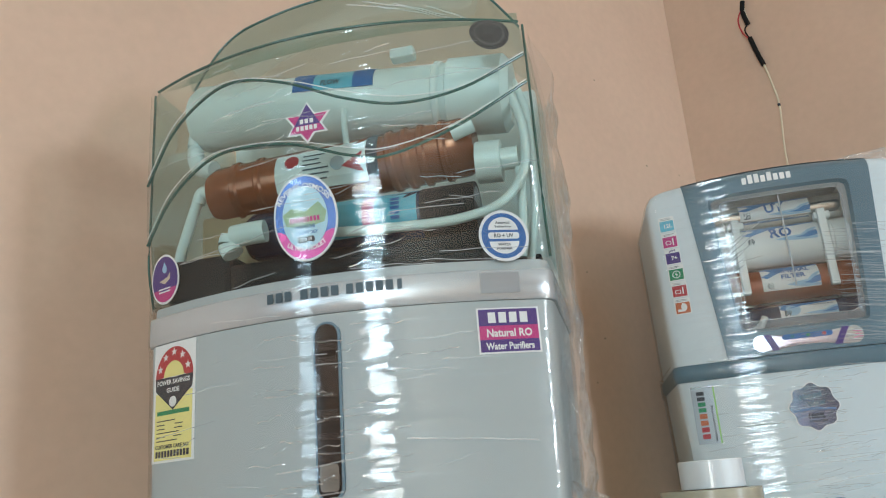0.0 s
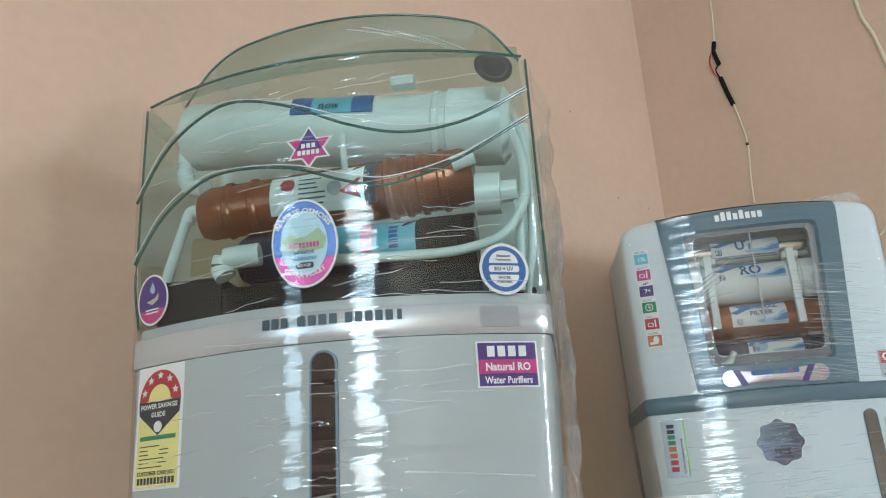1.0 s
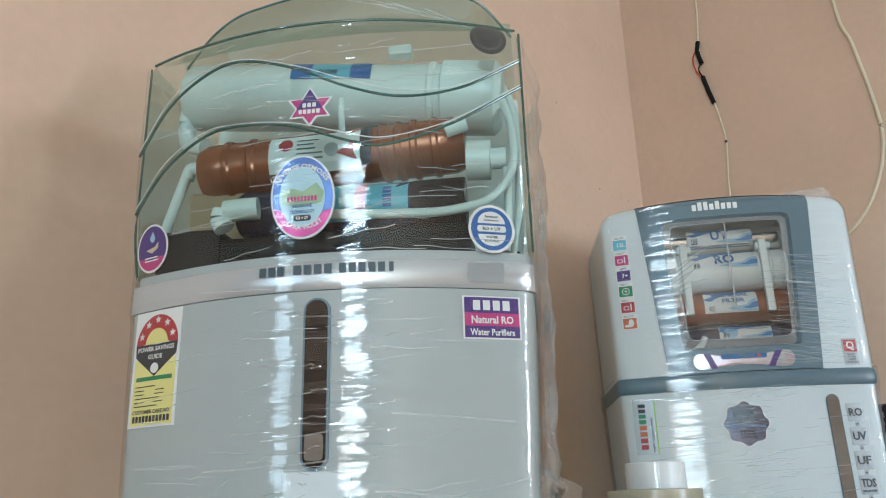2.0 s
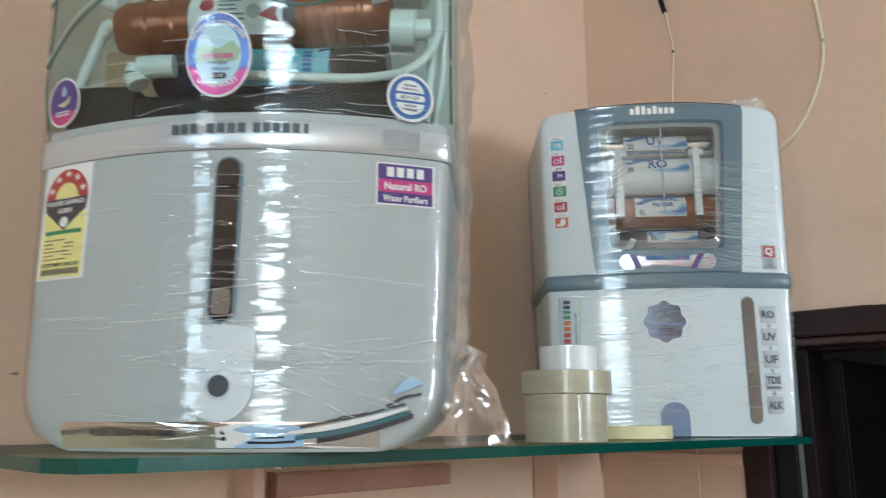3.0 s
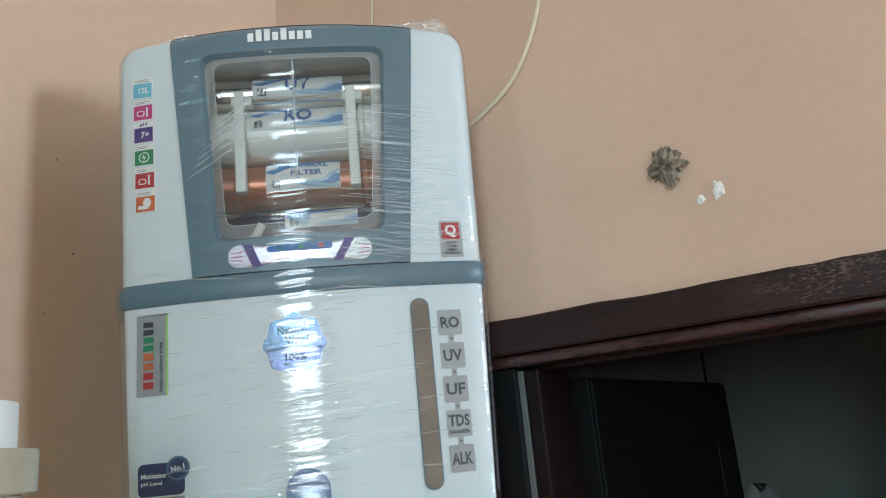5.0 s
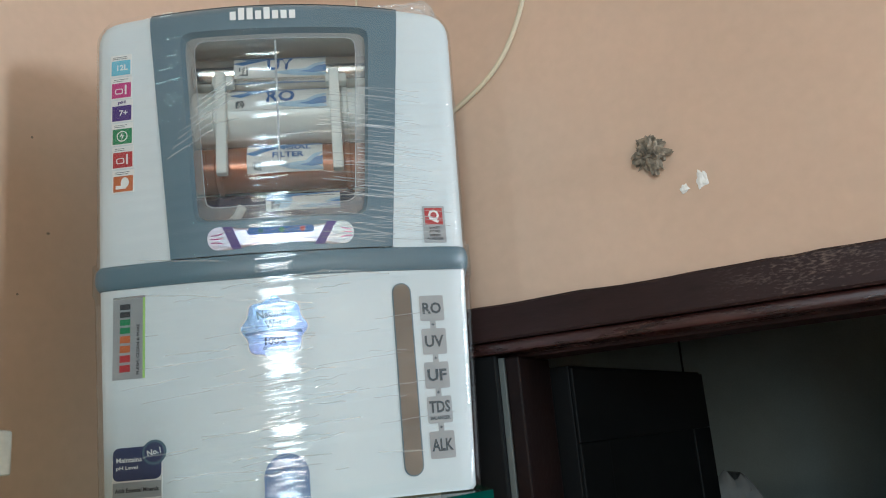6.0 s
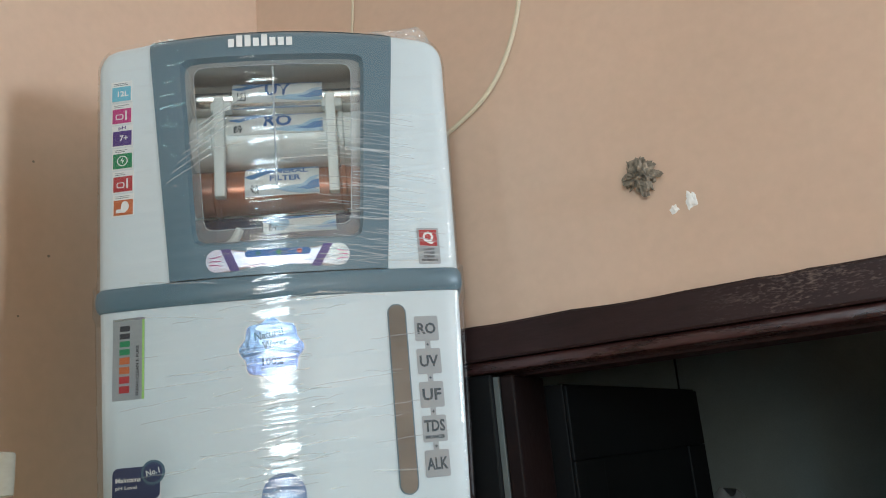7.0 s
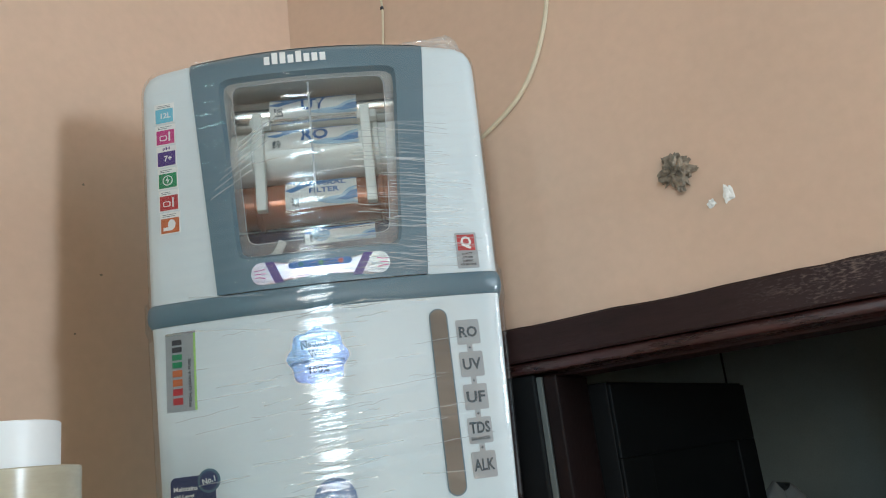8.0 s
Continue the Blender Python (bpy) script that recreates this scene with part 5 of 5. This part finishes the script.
    lowskin = lambda u, z: skin(u, z) - 0.002
    v = decal("brand_strip", rect(-0.1785, -0.1445, 0.1400, 0.2258), lowskin, M["silver_label"], p, 0.0008, "upright silver sticker with a rainbow foil edge")
    decal("foil_edge", rect(-0.1785, -0.1445, 0.2236, 0.2258), lowskin, M["holo"], v, 0.0013)
    decal("foil_edge", rect(-0.1468, -0.1445, 0.1400, 0.2258), lowskin, M["lime"], v, 0.0012)
    for k, (mat, n, z, wide) in enumerate((("red", 2, 0.1560, 0.020), ("orange", 2, 0.1760, 0.020), ("green", 2, 0.1945, 0.017), ("ink", 2, 0.2110, 0.016))):
        bars(-0.1655, z, wide, 0.0110, n, lowskin, M[mat], v, 90)
    letters("FRESH, CLEAN & PURE", -0.1515, 0.1700, 0.0036, lowskin, M["ink"], v, 0.052, 90)
    b = decal("water_badge", [(-0.0115 + (0.0335 + 0.0022 * math.cos(8 * t)) * math.cos(t), 0.1800 + (0.0335 + 0.0022 * math.cos(8 * t)) * math.sin(t)) for t in (2 * math.pi * k / 64 for k in range(64))], lowskin, M["paper"], p, 0.0010, "scalloped silver-blue foil badge", 4)
    decal("blue_foil", [(-0.0115 + (0.0318 + 0.0022 * math.cos(8 * t)) * math.cos(t), 0.1800 + (0.0318 + 0.0022 * math.cos(8 * t)) * math.sin(t)) for t in (2 * math.pi * k / 64 for k in range(64))], lowskin, M["bluefoil"], b, 0.0015, rings=4)
    decal("ribbon", [(-0.040, 0.176), (-0.0115, 0.179), (0.017, 0.176), (0.017, 0.173), (-0.0115, 0.176), (-0.040, 0.173)], lowskin, M["tapblue"], b, 0.0019)
    letters("Natural", -0.014, 0.1955, 0.0085, lowskin, M["slate"], b, 0.030, 8, 0.0020)
    letters("Water", -0.008, 0.1850, 0.0085, lowskin, M["slate"], b, 0.026, 8, 0.0020)
    letters("100%", -0.0105, 0.1665, 0.0080, lowskin, M["ink"], b, 0.022, out=0.0020)
    letters("GUARANTEED", -0.0105, 0.1590, 0.0034, lowskin, M["ink"], b, 0.026, out=0.0020)
    decal("gauge_rim", rect(0.1122, 0.1328, 0.0195, 0.2200, 0.0102), lowskin, M["slate"], p, 0.0010)
    decal("gauge_window", rect(0.1136, 0.1314, 0.0209, 0.2186, 0.0088), lowskin, M["taupe"], p, 0.0022, "taupe water level window")
    for k, txt in enumerate(("RO", "UV", "UF", "TDS", "ALK")):
        zc = 0.1915 - 0.0358 * k
        l = decal("stage_sticker", rect(0.1408, 0.1672, zc - 0.0138, zc + 0.0138, 0.0022), lowskin, M["silver_label"], p, 0.0008, "small silver purification stage sticker")
        letters(txt, 0.1540, zc + (0.003 if txt == "TDS" else 0), 0.0125, lowskin, M["slateink"], l, 0.0205 if len(txt) == 2 else 0.0225)
        if txt == "TDS":
            letters("BALANCER", 0.1540, zc - 0.0085, 0.0036, lowskin, M["slateink"], l, 0.021)
        if k < 4:
            decal("link_tab", rect(0.1510, 0.1570, zc - 0.0222, zc - 0.0136), lowskin, M["silver_label"], l, 0.0008)
            letters("+", 0.1540, zc - 0.0180, 0.0030, lowskin, M["slateink"], l)
    m = decal("mineral_sticker", rect(-0.1775, -0.1265, 0.0070, 0.0600), lowskin, M["paper"], p, 0.0008, "white and navy mineral sticker with a round seal")
    decal("navy_field", rect(-0.1765, -0.1275, 0.0400, 0.0720, 0.006), lowskin, M["navyprint"], m, 0.0012)
    decal("teal_field", rect(-0.1765, -0.1275, 0.0080, 0.0215), lowskin, M["teal"], m, 0.0012)
    decal("grey_field", rect(-0.1765, -0.1275, 0.0230, 0.0385), lowskin, M["silver_label"], m, 0.0012)
    letters("Maintains", -0.1600, 0.0600, 0.0048, lowskin, M["paper"], m, 0.026, out=0.0016)
    letters("pH Level", -0.1620, 0.0520, 0.0048, lowskin, M["paper"], m, 0.022, out=0.0016)
    letters("Adds Essential Minerals", -0.1520, 0.0308, 0.0042, lowskin, M["ink"], m, 0.044, out=0.0016)
    decal("seal", disc(-0.1345, 0.0655, 0.0122, 32), lowskin, M["slate"], m, 0.0018)
    decal("seal_field", disc(-0.1345, 0.0655, 0.0098, 32), lowskin, M["navyprint"], m, 0.0021)
    letters("No.1", -0.1345, 0.0660, 0.0060, lowskin, M["paper"], m, 0.014, 12, 0.0025)
    t = decal("tap_cover", [(0.0180, 0.0015), (0.0180, 0.030)] + [(-0.0040 + 0.0222 * math.cos(radians(a)), 0.0310 + 0.0222 * math.sin(radians(a))) for a in range(0, 181, 10)] + [(-0.0262, 0.030), (-0.0262, 0.0015)], lowskin, M["tapblue"], p, 0.0025, "denim blue arched tap cover")
    decal("moulded_ring", disc(-0.0040, 0.0310, 0.0165, 28), lowskin, M["tapblue"], t, 0.0034)

    # stretch film
    def wrap(u, z):
        base = max(skin(u, z) + (0.0035 if 0.225 < z < 0.27 else 0.0), ups(u, min(z, TOP - 0.012)) if z > 0.26 else 0)
        return base + 0.0030 + 0.0005 * noise.noise((u * 4, z * 10, 11.5)) + 0.0011 * noise.noise((u * 4, z * 130 - u * 9, 14.5)) + 0.0004 * noise.noise((u * 9, z * 280 - u * 12, 17.5))

    bm = bmesh.new()
    ring_body(bm, span(0.004, TOP - 0.004, 380), lambda z: (lowh(z) + 0.006 if z < 0.23 else 0.2035 if z < 0.262 else uph(z) + 0.003), wrap, 0.214, 44, corner=0.016, cap=False, flare=0.014)
    part("stretch_film", arched(bm), M["film_tight"], p, "clear shrink-wrapped plastic film with fine horizontal creases", True)
    rnd = random.Random(9)
    for k in range(16):
        u0, z0 = rnd.uniform(-0.15, 0.12), rnd.uniform(0.02, 0.5)
        bm = bmesh.new()
        fold_line(bm, u0, z0, u0 + rnd.uniform(0.02, 0.09), z0 + rnd.uniform(-0.010, 0.006), wrap, 0.0008, seed=50 + k, out=0.0004)
        part("film_fold", bm, M["fold"], p, smooth=True)
    for k in range(7):
        u0, z0 = -0.12 + 0.006 * k, 0.372 + 0.011 * k
        bm = bmesh.new()
        fold_line(bm, u0, z0, u0 + 0.05 - 0.004 * (k % 3), z0 + 0.03, wrap, 0.002, seed=80 + k, out=0.0006, half=0.0007)
        part("film_crease", bm, M["crease"], p, smooth=True)
    # ridges added where the central highlight runs, standing in for its broken glints
    for k in range(80):
        u0, z0 = rnd.gauss(-0.012, 0.026), rnd.uniform(0.02, 0.232) if k % 4 else rnd.uniform(0.27, 0.31)
        bm = bmesh.new()
        fold_line(bm, u0, z0, u0 + rnd.uniform(0.006, 0.040), z0 + rnd.uniform(-0.001, 0.005), wrap, 0.0010, seed=300 + k, out=0.0004, half=0.0005)
        part("film_glint", bm, M["glint"], p, smooth=True)
    for k in range(96):
        right = k % 3 > 0
        u0 = rnd.uniform(0.04, 0.11) if right else rnd.uniform(-0.17, 0.10)
        z0 = rnd.uniform(0.27, 0.46) if right else rnd.uniform(0.03, 0.235)
        rise = rnd.uniform(-0.012, -0.004) if right else rnd.uniform(0.0, 0.010)
        bm = bmesh.new()
        fold_line(bm, u0, z0, u0 + (rnd.uniform(0.05, 0.085) if right else rnd.uniform(0.02, 0.09)), z0 + rise, wrap, 0.0005, seed=110 + k, out=0.0003, half=0.0003)
        part("film_crease", bm, M["crease"], p, smooth=True)
    bm = bmesh.new()
    rows = []
    for i in range(13):
        row = []
        for j in range(17):
            a, b = i / 12, j / 16
            u = 0.105 + 0.092 * b
            z = TOP - 0.003 - 0.02 * max(b - 0.75, 0) / 0.25 + a * (0.018 + 0.010 * b) * (1 if b < 0.92 else 0.4)
            row.append(bm.verts.new((u, 0.012 - 0.004 * a + 0.006 * noise.noise((a * 5, b * 7, 2.2)), z)))
        rows.append(row)
    for a0, b0 in zip(rows, rows[1:]):
        for j in range(16):
            bm.faces.new((a0[j], a0[j + 1], b0[j + 1], b0[j]))
    part("film_tail", bm, M["fold"], p, "loose peak of clear film at the top", True)


purifier_large()
purifier_small()


# ---- rolls of tape on the shelf ----
def tape_roll(x, y, z, r, high, core, material, label, turn=0.0, flap=False):
    t = thing("tape_roll", pose(x, y, z, 0, 0, turn), label, "tape", "rolls of tape on the shelf")
    part("tape", lathe(bmesh.new(), [(core + 0.003, 0.0), (r - 0.0008, 0.0), (r, 0.0008), (r, high - 0.0008), (r - 0.0008, high), (core + 0.003, high), (core + 0.003, 0.0)], n=64, close=False), material, t, smooth=True)
    part("cardboard_core", lathe(bmesh.new(), [(core, 0.0005), (core + 0.0028, 0.0005), (core + 0.0028, high - 0.0005), (core, high - 0.0005), (core, 0.0005)], n=48, close=False), M["cardboard"], t, smooth=True)
    if flap:
        bm = bmesh.new()
        rows = [[bm.verts.new(((r + 0.0006 + 0.004 * max(k - 4, 0) / 6) * math.cos(radians(215 + 2.2 * k)), (r + 0.0006 + 0.004 * max(k - 4, 0) / 6) * math.sin(radians(215 + 2.2 * k)), high * f)) for f in (0.02, 0.35, 0.65, 0.98)] for k in range(11)]
        for a, b in zip(rows, rows[1:]):
            for j in range(3):
                bm.faces.new((a[j], a[j + 1], b[j + 1], b[j]))
        part("loose_end", bm, M["film"], t, "loose clear tape end", True)
    return t


tape_roll(0.757, 0.5665, SHELF + 0.0004, 0.0485, 0.0545, 0.036, M["tapebrown"], "wide roll of clear brownish packing tape on the glass shelf", 10, True)
tape_roll(0.762, 0.5685, SHELF + 0.0553, 0.0540, 0.0268, 0.038, M["tapebrown"], "narrow larger roll of clear tape stacked on another", 40)
tape_roll(0.770, 0.5700, SHELF + 0.0825, 0.0345, 0.0300, 0.024, M["tapewhite"], "small roll of white tape on top of the stack", 0, True)
tape_roll(0.962, 0.6180, SHELF + 0.0004, 0.0600, 0.0175, 0.038, M["tapeyellow"], "flat roll of cream masking tape on the glass shelf", 20)


# ---- small marks on the shelf wall ----
def wall_mark(x, z, wide, high, seed, label):
    bm = bmesh.new()
    bmesh.ops.create_icosphere(bm, subdivisions=2, radius=1)
    for v in bm.verts:
        k = 1 + 0.7 * noise.noise(v.co * 1.8 + Vector((seed, 1, 0)))
        v.co = Vector((v.co.x * wide * k, v.co.y * 0.0006, v.co.z * high * k))
    ob = part("wall_mark", bm, M["dirt"])
    ob.matrix_basis = AT_A @ Matrix.Translation((x, 0, z))
    tagged(ob, label, "stain", "marks on the wall")


for k, (x, z, wd, hg) in enumerate(((-1.170, 1.793, 0.004, 0.0018), (-1.190, 1.792, 0.003, 0.0010), (-0.170, 2.436, 0.0025, 0.0018), (-0.06, 2.436, 0.0018, 0.0018), (-0.30, 2.60, 0.002, 0.002), (-0.40, 2.18, 0.0016, 0.0016), (-0.375, 2.06, 0.002, 0.0015), (-0.41, 1.98, 0.0015, 0.0012), (-0.98, 2.46, 0.014, 0.0005))):
    wall_mark(x, z, wd, hg, k * 3.1, "small dark scuff on the painted wall")
